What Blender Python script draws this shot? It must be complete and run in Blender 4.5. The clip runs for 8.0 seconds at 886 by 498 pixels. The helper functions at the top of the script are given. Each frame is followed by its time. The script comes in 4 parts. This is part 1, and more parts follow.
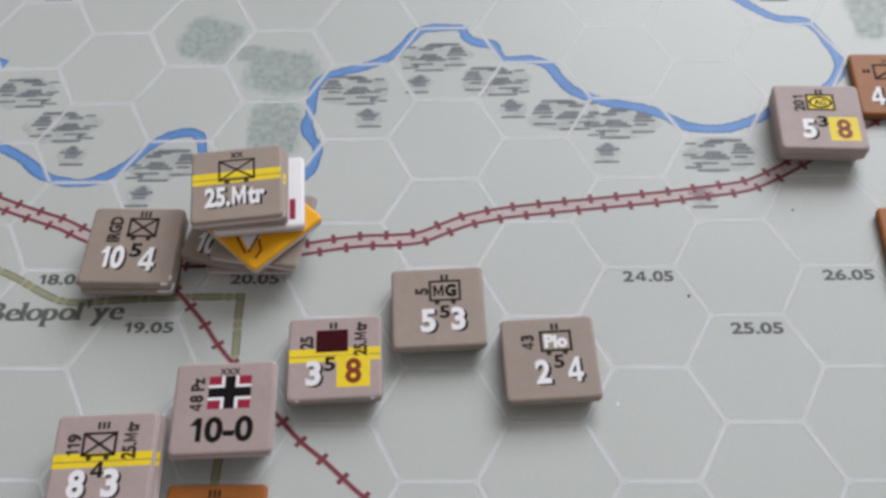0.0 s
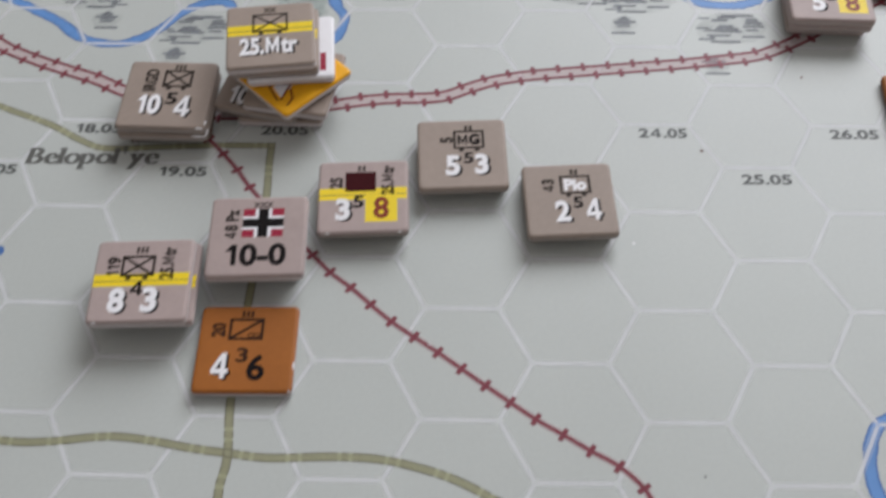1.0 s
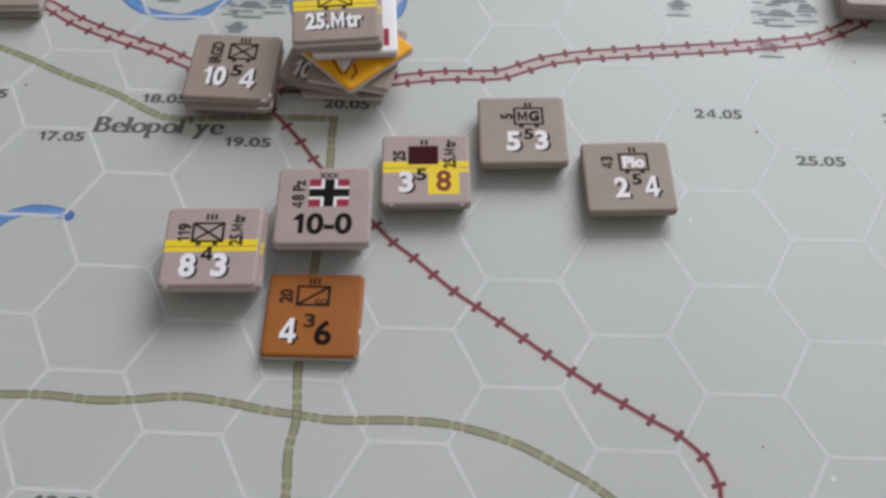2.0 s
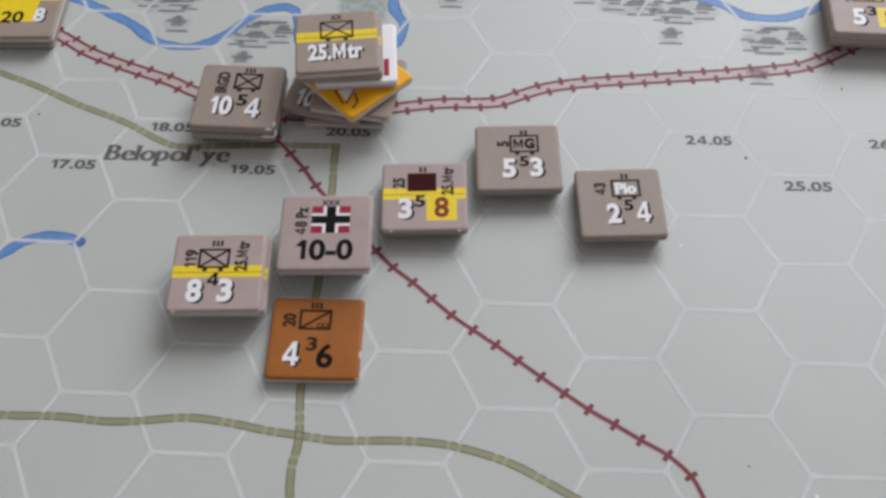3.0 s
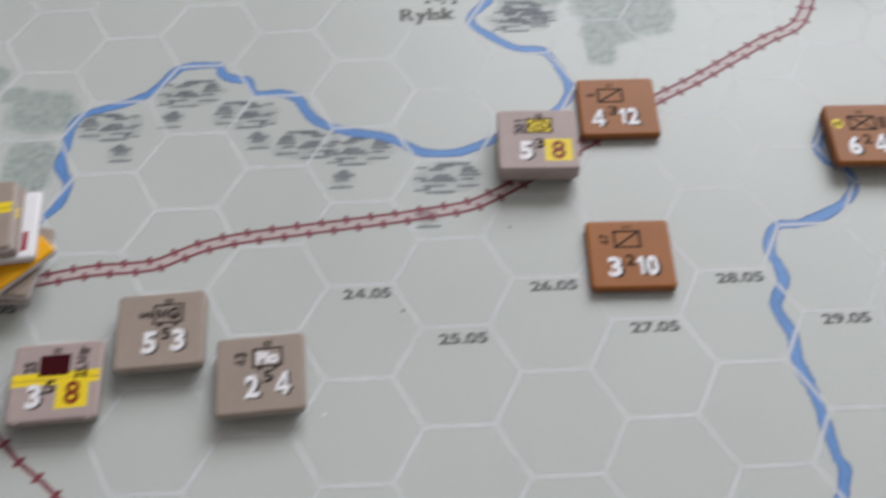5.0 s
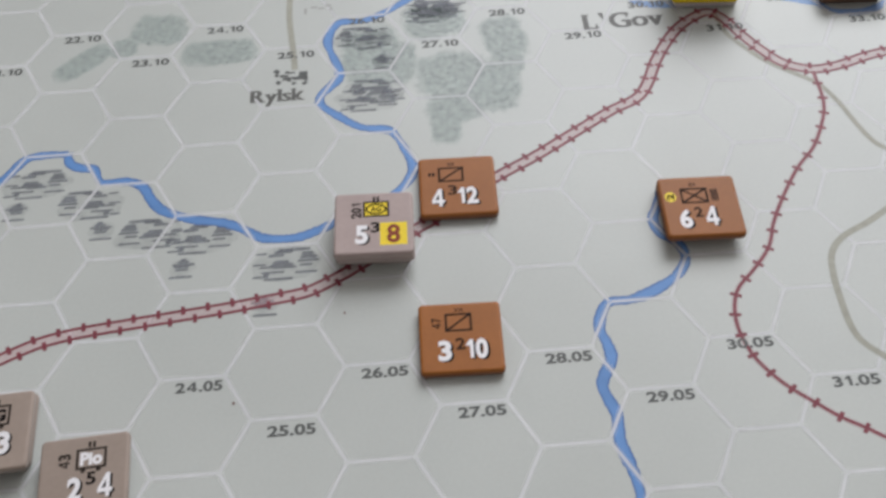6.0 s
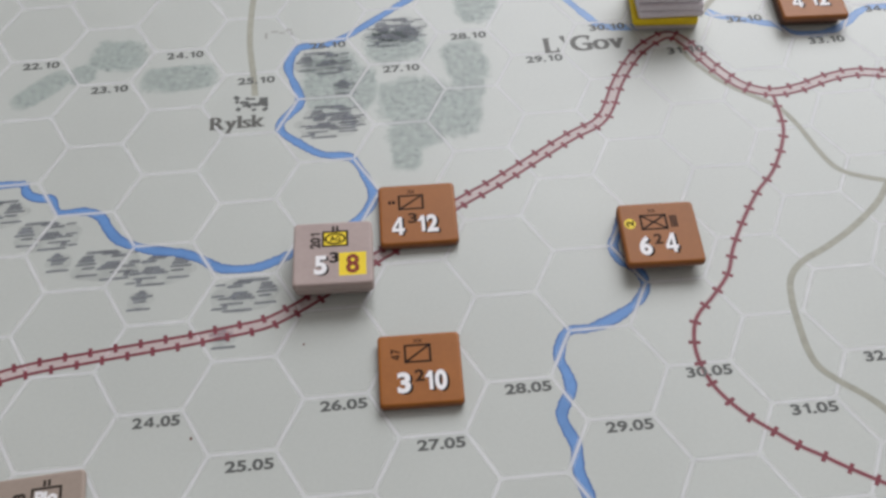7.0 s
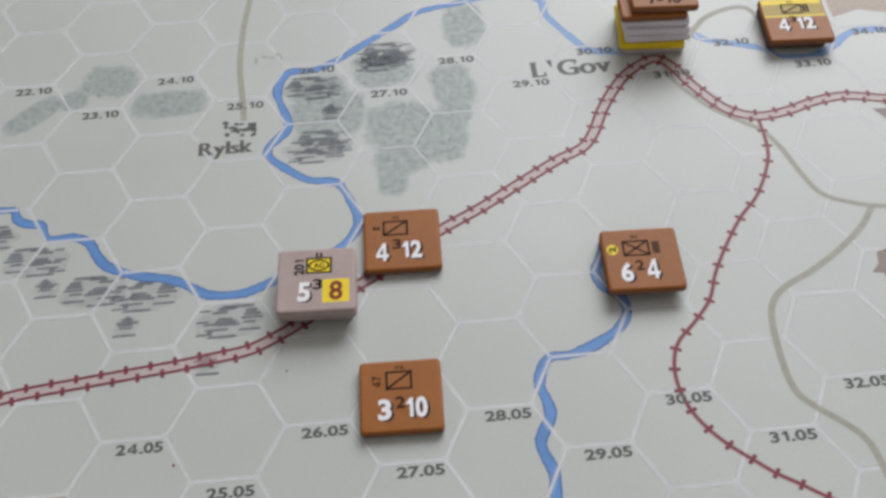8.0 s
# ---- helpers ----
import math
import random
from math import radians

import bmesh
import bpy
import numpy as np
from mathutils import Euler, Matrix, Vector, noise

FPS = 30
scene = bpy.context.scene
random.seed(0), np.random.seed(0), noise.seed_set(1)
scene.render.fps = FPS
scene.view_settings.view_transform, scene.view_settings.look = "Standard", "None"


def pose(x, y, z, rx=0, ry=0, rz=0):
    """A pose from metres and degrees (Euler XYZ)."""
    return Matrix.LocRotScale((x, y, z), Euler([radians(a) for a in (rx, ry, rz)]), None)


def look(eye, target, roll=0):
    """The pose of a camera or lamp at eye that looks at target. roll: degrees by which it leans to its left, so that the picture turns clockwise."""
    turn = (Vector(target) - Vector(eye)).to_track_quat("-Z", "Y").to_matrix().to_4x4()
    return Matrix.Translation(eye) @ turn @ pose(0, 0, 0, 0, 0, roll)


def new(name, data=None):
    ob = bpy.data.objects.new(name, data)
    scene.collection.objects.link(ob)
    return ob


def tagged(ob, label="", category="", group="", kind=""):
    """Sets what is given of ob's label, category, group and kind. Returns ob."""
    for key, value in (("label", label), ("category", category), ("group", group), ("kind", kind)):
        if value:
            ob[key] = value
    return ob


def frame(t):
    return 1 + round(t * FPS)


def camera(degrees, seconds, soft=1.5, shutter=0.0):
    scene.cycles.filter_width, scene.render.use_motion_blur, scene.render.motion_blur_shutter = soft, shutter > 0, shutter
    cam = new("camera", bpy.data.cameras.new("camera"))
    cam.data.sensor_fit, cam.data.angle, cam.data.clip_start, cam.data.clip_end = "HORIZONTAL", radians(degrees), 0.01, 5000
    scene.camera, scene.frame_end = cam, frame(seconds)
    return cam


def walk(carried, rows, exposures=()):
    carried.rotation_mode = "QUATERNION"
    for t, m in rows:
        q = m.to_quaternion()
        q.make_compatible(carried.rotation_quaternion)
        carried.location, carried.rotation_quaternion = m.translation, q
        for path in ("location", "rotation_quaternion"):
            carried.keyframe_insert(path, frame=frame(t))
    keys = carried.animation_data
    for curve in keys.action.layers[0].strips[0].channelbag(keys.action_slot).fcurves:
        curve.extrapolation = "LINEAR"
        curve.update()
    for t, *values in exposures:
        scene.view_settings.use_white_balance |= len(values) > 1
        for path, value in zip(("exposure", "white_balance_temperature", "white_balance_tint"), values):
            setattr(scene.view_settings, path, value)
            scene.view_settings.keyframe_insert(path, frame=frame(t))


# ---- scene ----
cam = camera(43.91, 8.0, soft=3.0, shutter=0.45)
PATH = [
    (0, (-0.02600, -0.09434, 0.15348), (-0.03039, -0.02532, 0.05541), -3.41),
    (0.2, (-0.02584, -0.10090, 0.15160), (-0.02929, -0.02962, 0.05513), -2.72),
    (0.4, (-0.02655, -0.10552, 0.14956), (-0.02980, -0.03575, 0.05198), -2.38),
    (0.5, (-0.02739, -0.10744, 0.14910), (-0.03040, -0.03770, 0.05149), -2.24),
    (0.7, (-0.02831, -0.11342, 0.14689), (-0.03109, -0.04249, 0.05013), -1.87),
    (0.8, (-0.02947, -0.11592, 0.14582), (-0.03238, -0.04560, 0.04863), -1.74),
    (1, (-0.03128, -0.11973, 0.14512), (-0.03460, -0.05058, 0.04711), -1.62),
    (1.2, (-0.03468, -0.12346, 0.14322), (-0.03798, -0.05389, 0.04550), -1.14),
    (1.3, (-0.03537, -0.12306, 0.14355), (-0.03913, -0.05448, 0.04516), -1.28),
    (1.5, (-0.03674, -0.12320, 0.14373), (-0.04079, -0.05461, 0.04534), -1.29),
    (1.7, (-0.04006, -0.12355, 0.14528), (-0.04373, -0.05552, 0.04650), -0.87),
    (2.8, (-0.03874, -0.12742, 0.15086), (-0.04389, -0.05817, 0.05300), -1.74),
    (3, (-0.03785, -0.12555, 0.15352), (-0.04296, -0.05677, 0.05532), -1.86),
    (3.2, (-0.03728, -0.12803, 0.15200), (-0.04238, -0.05791, 0.05475), -1.88),
    (3.5, (-0.03836, -0.12749, 0.15032), (-0.04338, -0.05804, 0.05260), -1.75),
    (3.6, (-0.03846, -0.12636, 0.15119), (-0.04350, -0.05736, 0.05314), -1.70),
    (3.8, (-0.03477, -0.12456, 0.15426), (-0.04068, -0.05534, 0.05641), -2.27),
    (4, (-0.03084, -0.12613, 0.15358), (-0.03605, -0.05585, 0.05646), -1.98),
    (4.2, (-0.02170, -0.12413, 0.15194), (-0.02666, -0.05342, 0.05512), -2.57),
    (4.5, (-0.00837, -0.11104, 0.15593), (-0.00967, -0.04100, 0.05850), -1.70),
    (4.7, (0.00211, -0.10907, 0.15570), (-0.00021, -0.03786, 0.05914), -2.78),
    (5, (0.01486, -0.10297, 0.15926), (0.01502, -0.03079, 0.06340), -2.31),
    (5.2, (0.02331, -0.09891, 0.15906), (0.02502, -0.02657, 0.06333), -1.97),
    (6.3, (0.04318, -0.09665, 0.16824), (0.04649, -0.02206, 0.07430), -2.55),
    (6.5, (0.04409, -0.09525, 0.16614), (0.04787, -0.02089, 0.07203), -2.32),
    (6.6, (0.04526, -0.09298, 0.16666), (0.04905, -0.01925, 0.07206), -2.32),
    (6.8, (0.04605, -0.09197, 0.16799), (0.05109, -0.01765, 0.07391), -1.85),
    (7, (0.04601, -0.09258, 0.16913), (0.05106, -0.01831, 0.07501), -1.83),
    (7.2, (0.04560, -0.09554, 0.17346), (0.05058, -0.02134, 0.07929), -1.77),
    (7.5, (0.04677, -0.09645, 0.17445), (0.05130, -0.02202, 0.08043), -1.98),
    (7.6, (0.04776, -0.09445, 0.17330), (0.05184, -0.01967, 0.07954), -2.33),
    (7.8, (0.04876, -0.09210, 0.17216), (0.05308, -0.01726, 0.07845), -2.18),
    (8, (0.05239, -0.09104, 0.17266), (0.05591, -0.01611, 0.07899), -2.83),
]
walk(cam, [(t, look(eye, target, roll)) for t, eye, target, roll in PATH], [(0, 0.05, 6260, 10), (1, 0.01, 6265, 10), (3.5, -0.01, 6270, 10), (4, 0.01, 6280, 10), (5, -0.03, 6300, 10), (7, -0.03, 6390, 10), (7.5, 0.09, 6390, 10), (8, -0.07, 6380, 10)])

# ---- light ----
world = bpy.data.worlds.new("world")
scene.world = world
world.use_nodes = True
wn = world.node_tree.nodes
sky = wn.new("ShaderNodeTexSky")
sky.sky_type, sky.sun_disc = "NISHITA", False
sky.sun_elevation, sky.sun_rotation = radians(40), radians(20)
world.node_tree.links.new(sky.outputs[0], wn["Background"].inputs[0])
wn["Background"].inputs[1].default_value = 0.1

# daylight in the window's opening
lamp = bpy.data.lights.new("window_daylight", "AREA")
lamp.shape, lamp.size, lamp.size_y, lamp.energy = "RECTANGLE", 1.5, 1.25, 45
lamp.color = (0.965, 0.962, 0.99)
lamp_ob = new("window_daylight", lamp)
lamp_ob.matrix_world = look((0.74, 1.53, 1.24), (0.2, 0.0, 0.3))

S = 0.011                     # side of a map hex
CARD = 0.015                  # side of a counter
THICK = 0.0018                # thickness of a counter


# ---- materials ----
def material(name, colour, rough=0.6, spread=0.06, grain=900.0, bump=0.0, stain=0.05, stain_scale=25.0, alpha=1.0, per_object=0.0, specular=0.22, coat=0.0):
    """Print, paper or card: fine grain and slow stains over one colour."""
    m = bpy.data.materials.new(name)
    m.use_nodes = True
    n, l = m.node_tree.nodes, m.node_tree.links
    b = n["Principled BSDF"]
    b.inputs["Roughness"].default_value = rough
    b.inputs["Specular IOR Level"].default_value = specular
    b.inputs["Coat Weight"].default_value = coat
    co = n.new("ShaderNodeTexCoord")
    fine, slow = n.new("ShaderNodeTexNoise"), n.new("ShaderNodeTexNoise")
    fine.inputs["Scale"].default_value, fine.inputs["Detail"].default_value = grain, 4
    slow.inputs["Scale"].default_value, slow.inputs["Detail"].default_value = stain_scale, 3
    geo = n.new("ShaderNodeNewGeometry")
    for t in (fine, slow):
        l.new(geo.outputs["Position"], t.inputs["Vector"])
    value = None
    for t, amount in ((fine, spread), (slow, stain)):
        r = n.new("ShaderNodeMapRange")
        r.inputs[1].default_value, r.inputs[2].default_value = 0.3, 0.7
        r.inputs[3].default_value, r.inputs[4].default_value = 1 - amount, 1 + amount
        l.new(t.outputs["Fac"], r.inputs[0])
        if value is None:
            value = r.outputs[0]
        else:
            k = n.new("ShaderNodeMath")
            k.operation = "MULTIPLY"
            l.new(value, k.inputs[0]), l.new(r.outputs[0], k.inputs[1])
            value = k.outputs[0]
    if per_object:
        info, r, k = n.new("ShaderNodeObjectInfo"), n.new("ShaderNodeMapRange"), n.new("ShaderNodeMath")
        r.inputs[3].default_value, r.inputs[4].default_value = 1 - per_object, 1 + per_object
        k.operation = "MULTIPLY"
        l.new(info.outputs["Random"], r.inputs[0])
        l.new(value, k.inputs[0]), l.new(r.outputs[0], k.inputs[1])
        value = k.outputs[0]
    hsv = n.new("ShaderNodeHueSaturation")
    hsv.inputs["Color"].default_value = (*colour, 1)
    l.new(value, hsv.inputs["Value"])
    l.new(hsv.outputs[0], b.inputs["Base Color"])
    if bump:
        bp = n.new("ShaderNodeBump")
        bp.inputs["Strength"].default_value, bp.inputs["Distance"].default_value = bump, 0.0001
        l.new(fine.outputs["Fac"], bp.inputs["Height"])
        l.new(bp.outputs[0], b.inputs["Normal"])
    if alpha < 1:
        b.inputs["Alpha"].default_value = alpha
    return m


def mottled(name, colour, scale, low, high, top, rough=0.6, least=0.05):
    """Ink printed in flecks: thin between them."""
    m = material(name, colour, rough, 0.1, 700, stain=0.12, stain_scale=120)
    n, l = m.node_tree.nodes, m.node_tree.links
    geo, t, r = n.new("ShaderNodeNewGeometry"), n.new("ShaderNodeTexNoise"), n.new("ShaderNodeMapRange")
    t.inputs["Scale"].default_value, t.inputs["Detail"].default_value = scale, 5
    r.inputs[1].default_value, r.inputs[2].default_value = low, high
    r.inputs[3].default_value, r.inputs[4].default_value = least, top
    l.new(geo.outputs["Position"], t.inputs["Vector"])
    l.new(t.outputs["Fac"], r.inputs[0])
    l.new(r.outputs[0], n["Principled BSDF"].inputs["Alpha"])
    return m


PAPER = material("map_paper", (0.50, 0.525, 0.495), 0.36, 0.02, 1500, 0.05, 0.05, 14, specular=0.25)
HEXLINE = material("hex_line_ink", (0.87, 0.88, 0.89), 0.4, 0.04, 400, alpha=0.58)
HEXGLOW = material("hex_glow_ink", (0.82, 0.83, 0.83), 0.4, 0.04, 400, alpha=0.17)
BLUE = material("river_ink", (0.13, 0.275, 0.56), 0.45, 0.05, 500, stain=0.08, stain_scale=90)
PALEBLUE = material("pale_river_ink", (0.22, 0.35, 0.60), 0.45, 0.05, 500, stain=0.08, stain_scale=90)
RAIL = material("rail_ink", (0.2, 0.045, 0.06), 0.5, 0.08, 600)
PINK = material("rail_bed_ink", (0.80, 0.48, 0.50), 0.5, 0.05, 600, alpha=0.26)
ROADINK = material("road_ink", (0.30, 0.30, 0.19), 0.5, 0.06, 600)
ROADGAP = material("road_gap_ink", (0.35, 0.35, 0.22), 0.5, 0.06, 600)
ROADEDGE = material("road_edge_ink", (0.16, 0.15, 0.10), 0.5, 0.06, 600)
TRACK = material("track_ink", (0.36, 0.36, 0.30), 0.5, 0.08, 600)
WOODS = mottled("wood_ink", (0.29, 0.405, 0.38), 760, 0.36, 0.68, 0.135, least=0.06)
FLECK = material("wood_fleck_ink", (0.19, 0.28, 0.27), 0.5, 0.1, 500, alpha=0.34)
MARSH = material("marsh_ink", (0.19, 0.205, 0.23), 0.5, 0.12, 500, stain=0.2, stain_scale=300, alpha=0.58)
MARSHWASH = mottled("marsh_wash_ink", (0.27, 0.29, 0.29), 420, 0.35, 0.68, 0.2)
RIVEREDGE = material("river_edge_ink", (0.075, 0.16, 0.38), 0.45, 0.06, 500)
GREY = material("number_ink", (0.105, 0.11, 0.105), 0.5, 0.08, 600)
NAMEINK = material("name_ink", (0.12, 0.12, 0.11), 0.5, 0.08, 600)
BROWNPRINT = material("brown_print", (0.27, 0.23, 0.20), 0.5, 0.06, 400)
SPECK = material("speck", (0.15, 0.05, 0.04), 0.8)
DUST = material("dust", (0.8, 0.8, 0.8), 0.9)

BEIGE = material("beige_print", (0.33, 0.268, 0.224), 0.5, 0.03, 1200, 0.08, 0.04, 150, per_object=0.04)
ROSE = material("rosy_beige_print", (0.405, 0.325, 0.302), 0.5, 0.03, 1200, 0.08, 0.04, 150, per_object=0.04)
ORANGE = material("orange_print", (0.34, 0.116, 0.022), 0.45, 0.04, 1200, 0.08, 0.06, 150, per_object=0.04)
RUST = material("rust_print", (0.30, 0.105, 0.02), 0.45, 0.04, 1200, 0.08, 0.06, 150, per_object=0.05)
AMBER = material("amber_print", (0.86, 0.42, 0.01), 0.45, 0.03, 1200, 0.05, 0.04, 150)
YELLOW = material("yellow_print", (0.84, 0.63, 0.02), 0.45, 0.03, 900, 0.0, 0.04, 150)
OCHRE = material("ochre_print", (0.40, 0.29, 0.05), 0.45, 0.03, 900, 0.0, 0.04, 150)
WHITE = material("white_print", (0.82, 0.81, 0.82), 0.45, 0.02, 900)
LILAC = material("lilac_print", (0.76, 0.72, 0.76), 0.6, 0.04, 1500, 0.2, 0.05, 150)
BOARD = material("grey_card_core", (0.35, 0.305, 0.275), 0.85, 0.07, 2500, 0.3, 0.06, 200, per_object=0.05)
PALEBOARD = material("pale_card_core", (0.58, 0.53, 0.52), 0.85, 0.06, 2500, 0.3, 0.06, 200, per_object=0.05)
ROSEBOARD = material("rosy_card_core", (0.43, 0.365, 0.34), 0.85, 0.06, 2500, 0.3, 0.06, 200, per_object=0.04)
BLACK = material("black_print", (0.012, 0.010, 0.010), 0.55, 0.1, 900, specular=0.04)
THININK = material("thin_black_print", (0.022, 0.017, 0.014), 0.55, 0.12, 900, specular=0.04, alpha=0.8)
DARKRED = material("dark_red_print", (0.045, 0.004, 0.006), 0.55, 0.1, 900, specular=0.06)
RED = material("red_print", (0.31, 0.013, 0.04), 0.5, 0.06, 900)
DIGITRED = material("red_brown_print", (0.22, 0.03, 0.01), 0.5, 0.06, 900)
# brown core with the shade beneath upper counters put into its colour
SHADEBOARD = material("dark_brown_card_core", (0.13, 0.085, 0.065), 0.85, 0.07, 2500, 0.3, 0.06, 200)
RUSTBOARD = material("rust_card_core", (0.25, 0.12, 0.07), 0.85, 0.07, 2500, 0.3, 0.06, 200, per_object=0.05)
TABLE = material("table_wood", (0.30, 0.17, 0.09), 0.4, 0.12, 60, 0.05, 0.15, 6)
WALL = material("wall_paint", (0.58, 0.56, 0.545), 0.8, 0.02, 80, 0.05, 0.03, 2)
CEILING = material("ceiling_paint", (0.75, 0.745, 0.74), 0.9, 0.02, 80, 0.05, 0.03, 2)
FLOOR = material("floor_boards", (0.32, 0.22, 0.14), 0.5, 0.1, 20, 0.05, 0.12, 3)


# ---- builders ----
def mesh_of(name, verts, faces):
    me = bpy.data.meshes.new(name)
    me.from_pydata([tuple(v) for v in verts], [], faces)
    me.update()
    return me


def put(name, me, mat, parent=None, label="", at=None):
    """Links a mesh as one object, a part of its parent."""
    if mat is not None and not me.materials:
        me.materials.append(mat)
    ob = new(name, me)
    if parent is not None:
        ob.parent = parent
    if at is not None:
        ob.matrix_basis = at
    return tagged(ob, label)


def block(x0, y0, z0, x1, y1, z1):
    v = [(x, y, z) for z in (z0, z1) for x, y in ((x0, y0), (x1, y0), (x1, y1), (x0, y1))]
    return mesh_of("block", v, [(3, 2, 1, 0), (4, 5, 6, 7), (0, 1, 5, 4), (1, 2, 6, 5), (2, 3, 7, 6), (3, 0, 4, 7)])


def smooth(points, step=0.08):
    """A soft line through control points (hex sides), at even steps."""
    p = [np.array(q, float) for q in points]
    p = [2 * p[0] - p[1]] + p + [2 * p[-1] - p[-2]]
    out = []
    for a, b, c, d in zip(p, p[1:], p[2:], p[3:]):
        for t in np.linspace(0, 1, 12, endpoint=False):
            out.append(0.5 * (2 * b + (c - a) * t + (2 * a - 5 * b + 4 * c - d) * t * t + (3 * b - a - 3 * c + d) * t ** 3))
    out.append(p[-2])
    out = np.array(out)
    run = np.concatenate(([0], np.cumsum(np.linalg.norm(np.diff(out, axis=0), axis=1))))
    n = max(2, int(run[-1] / step) + 1)
    at = np.linspace(0, run[-1], n)
    return np.stack([np.interp(at, run, out[:, k]) for k in (0, 1)], axis=1)


def normals(line):
    d = np.gradient(line, axis=0)
    d /= np.linalg.norm(d, axis=1)[:, None] + 1e-9
    return np.stack([-d[:, 1], d[:, 0]], axis=1)


def ribbon(line, width, z, verts, faces, ends=(1.0, 1.0), wobble=0.0, seed=0):
    """Adds a flat band along a line; width in hex sides, single or one for each point."""
    nrm = normals(line)
    k = len(verts)
    n = len(line)
    rnd = random.Random(seed)
    w = np.full(n, width / 2)
    for i in range(n):
        s = i / max(1, n - 1)
        w[i] *= ends[0] + (ends[1] - ends[0]) * s
        if wobble:
            w[i] *= 1 + wobble * (noise.noise((line[i][0] * 2.3, line[i][1] * 2.3, seed)) + 0.3 * rnd.uniform(-1, 1))
    for i in range(n):
        for side in (1, -1):
            q = line[i] + nrm[i] * w[i] * side
            verts.append((q[0] * S, q[1] * S, z))
    for i in range(n - 1):
        a = k + 2 * i
        faces.append((a, a + 1, a + 3, a + 2))


def piece(line, a, b):
    """The stretch of a line between two lengths along it."""
    run = np.concatenate(([0], np.cumsum(np.linalg.norm(np.diff(line, axis=0), axis=1))))
    b = min(b, run[-1])
    if b - a < 0.02:
        return None
    n = max(2, int((b - a) / 0.06) + 1)
    at = np.linspace(a, b, n)
    return np.stack([np.interp(at, run, line[:, k]) for k in (0, 1)], axis=1)


def length(line):
    return float(np.sum(np.linalg.norm(np.diff(line, axis=0), axis=1)))


LETTERS = {}
# bold figures and letters whose strokes are laid as plates: their width, and their plates
PLATES = {
    "1": (0.33, [[(0.18, 0.0), (0.33, 0.0), (0.33, 0.7), (0.18, 0.7)], [(0.0, 0.47), (0.18, 0.47), (0.18, 0.7)]]),
    "4": (0.52, [[(0.29, 0.0), (0.43, 0.0), (0.43, 0.7), (0.29, 0.7)], [(0.0, 0.13), (0.29, 0.13), (0.29, 0.26), (0.0, 0.26)],
                 [(0.43, 0.13), (0.52, 0.13), (0.52, 0.26), (0.43, 0.26)], [(0.0, 0.26), (0.14, 0.26), (0.29, 0.5), (0.29, 0.7)]]),
    "M": (0.66, [[(0.0, 0.0), (0.14, 0.0), (0.14, 0.7), (0.0, 0.7)], [(0.52, 0.0), (0.66, 0.0), (0.66, 0.7), (0.52, 0.7)],
                 [(0.14, 0.42), (0.33, 0.0), (0.33, 0.3), (0.14, 0.7)], [(0.33, 0.0), (0.52, 0.42), (0.52, 0.7), (0.33, 0.3)]]),
}


def glyphs(text, bold):
    """Points and faces of a line of letters: the built-in ones, and the plates above."""
    verts, faces, pen = [], [], 0.0
    marked = "".join("|%s|" % q if q in PLATES else q for q in text)
    for run in marked.split("|"):
        if run in PLATES:
            wide, plates = PLATES[run]
            for plate in plates:
                k = len(verts)
                verts += [(pen + x, y) for x, y in plate]
                faces.append(tuple(range(k, k + len(plate))))
            pen += wide + 0.08
        elif run.strip():
            cu = bpy.data.curves.new("letters", "FONT")
            cu.body, cu.resolution_u, cu.fill_mode, cu.offset = run, 3, "FRONT", bold
            ob = bpy.data.objects.new("letters", cu)
            scene.collection.objects.link(ob)
            me = bpy.data.meshes.new_from_object(ob.evaluated_get(bpy.context.evaluated_depsgraph_get()))
            bpy.data.objects.remove(ob)
            xs = [q.co.x for q in me.vertices]
            k = len(verts)
            verts += [(q.co.x - min(xs) + pen, q.co.y) for q in me.vertices]
            faces += [tuple(k + v for v in p.vertices) for p in me.polygons]
            pen += max(xs) - min(xs) + 0.08
    return verts, faces


# stems of upright book letters, as shares of a letter's width: where a foot, a head or a left flag sits on them
FEET = {"B": [(0.17, "foot"), (0.17, "head")], "l": [(0.5, "foot"), (0.5, "flag")], "p": [(0.17, "foot"), (0.17, "flag")], "y": [(0.14, "head"), (0.86, "head")], "R": [(0.17, "foot"), (0.17, "head"), (0.9, "foot")],
        "k": [(0.17, "foot"), (0.17, "flag"), (0.88, "foot"), (0.8, "mid")], "L": [(0.17, "foot"), (0.17, "head"), (0.94, "rise")], "v": [(0.12, "head"), (0.88, "head")], "G": [(0.9, "drop"), (0.84, "bar")], "s": [(0.9, "tick")]}


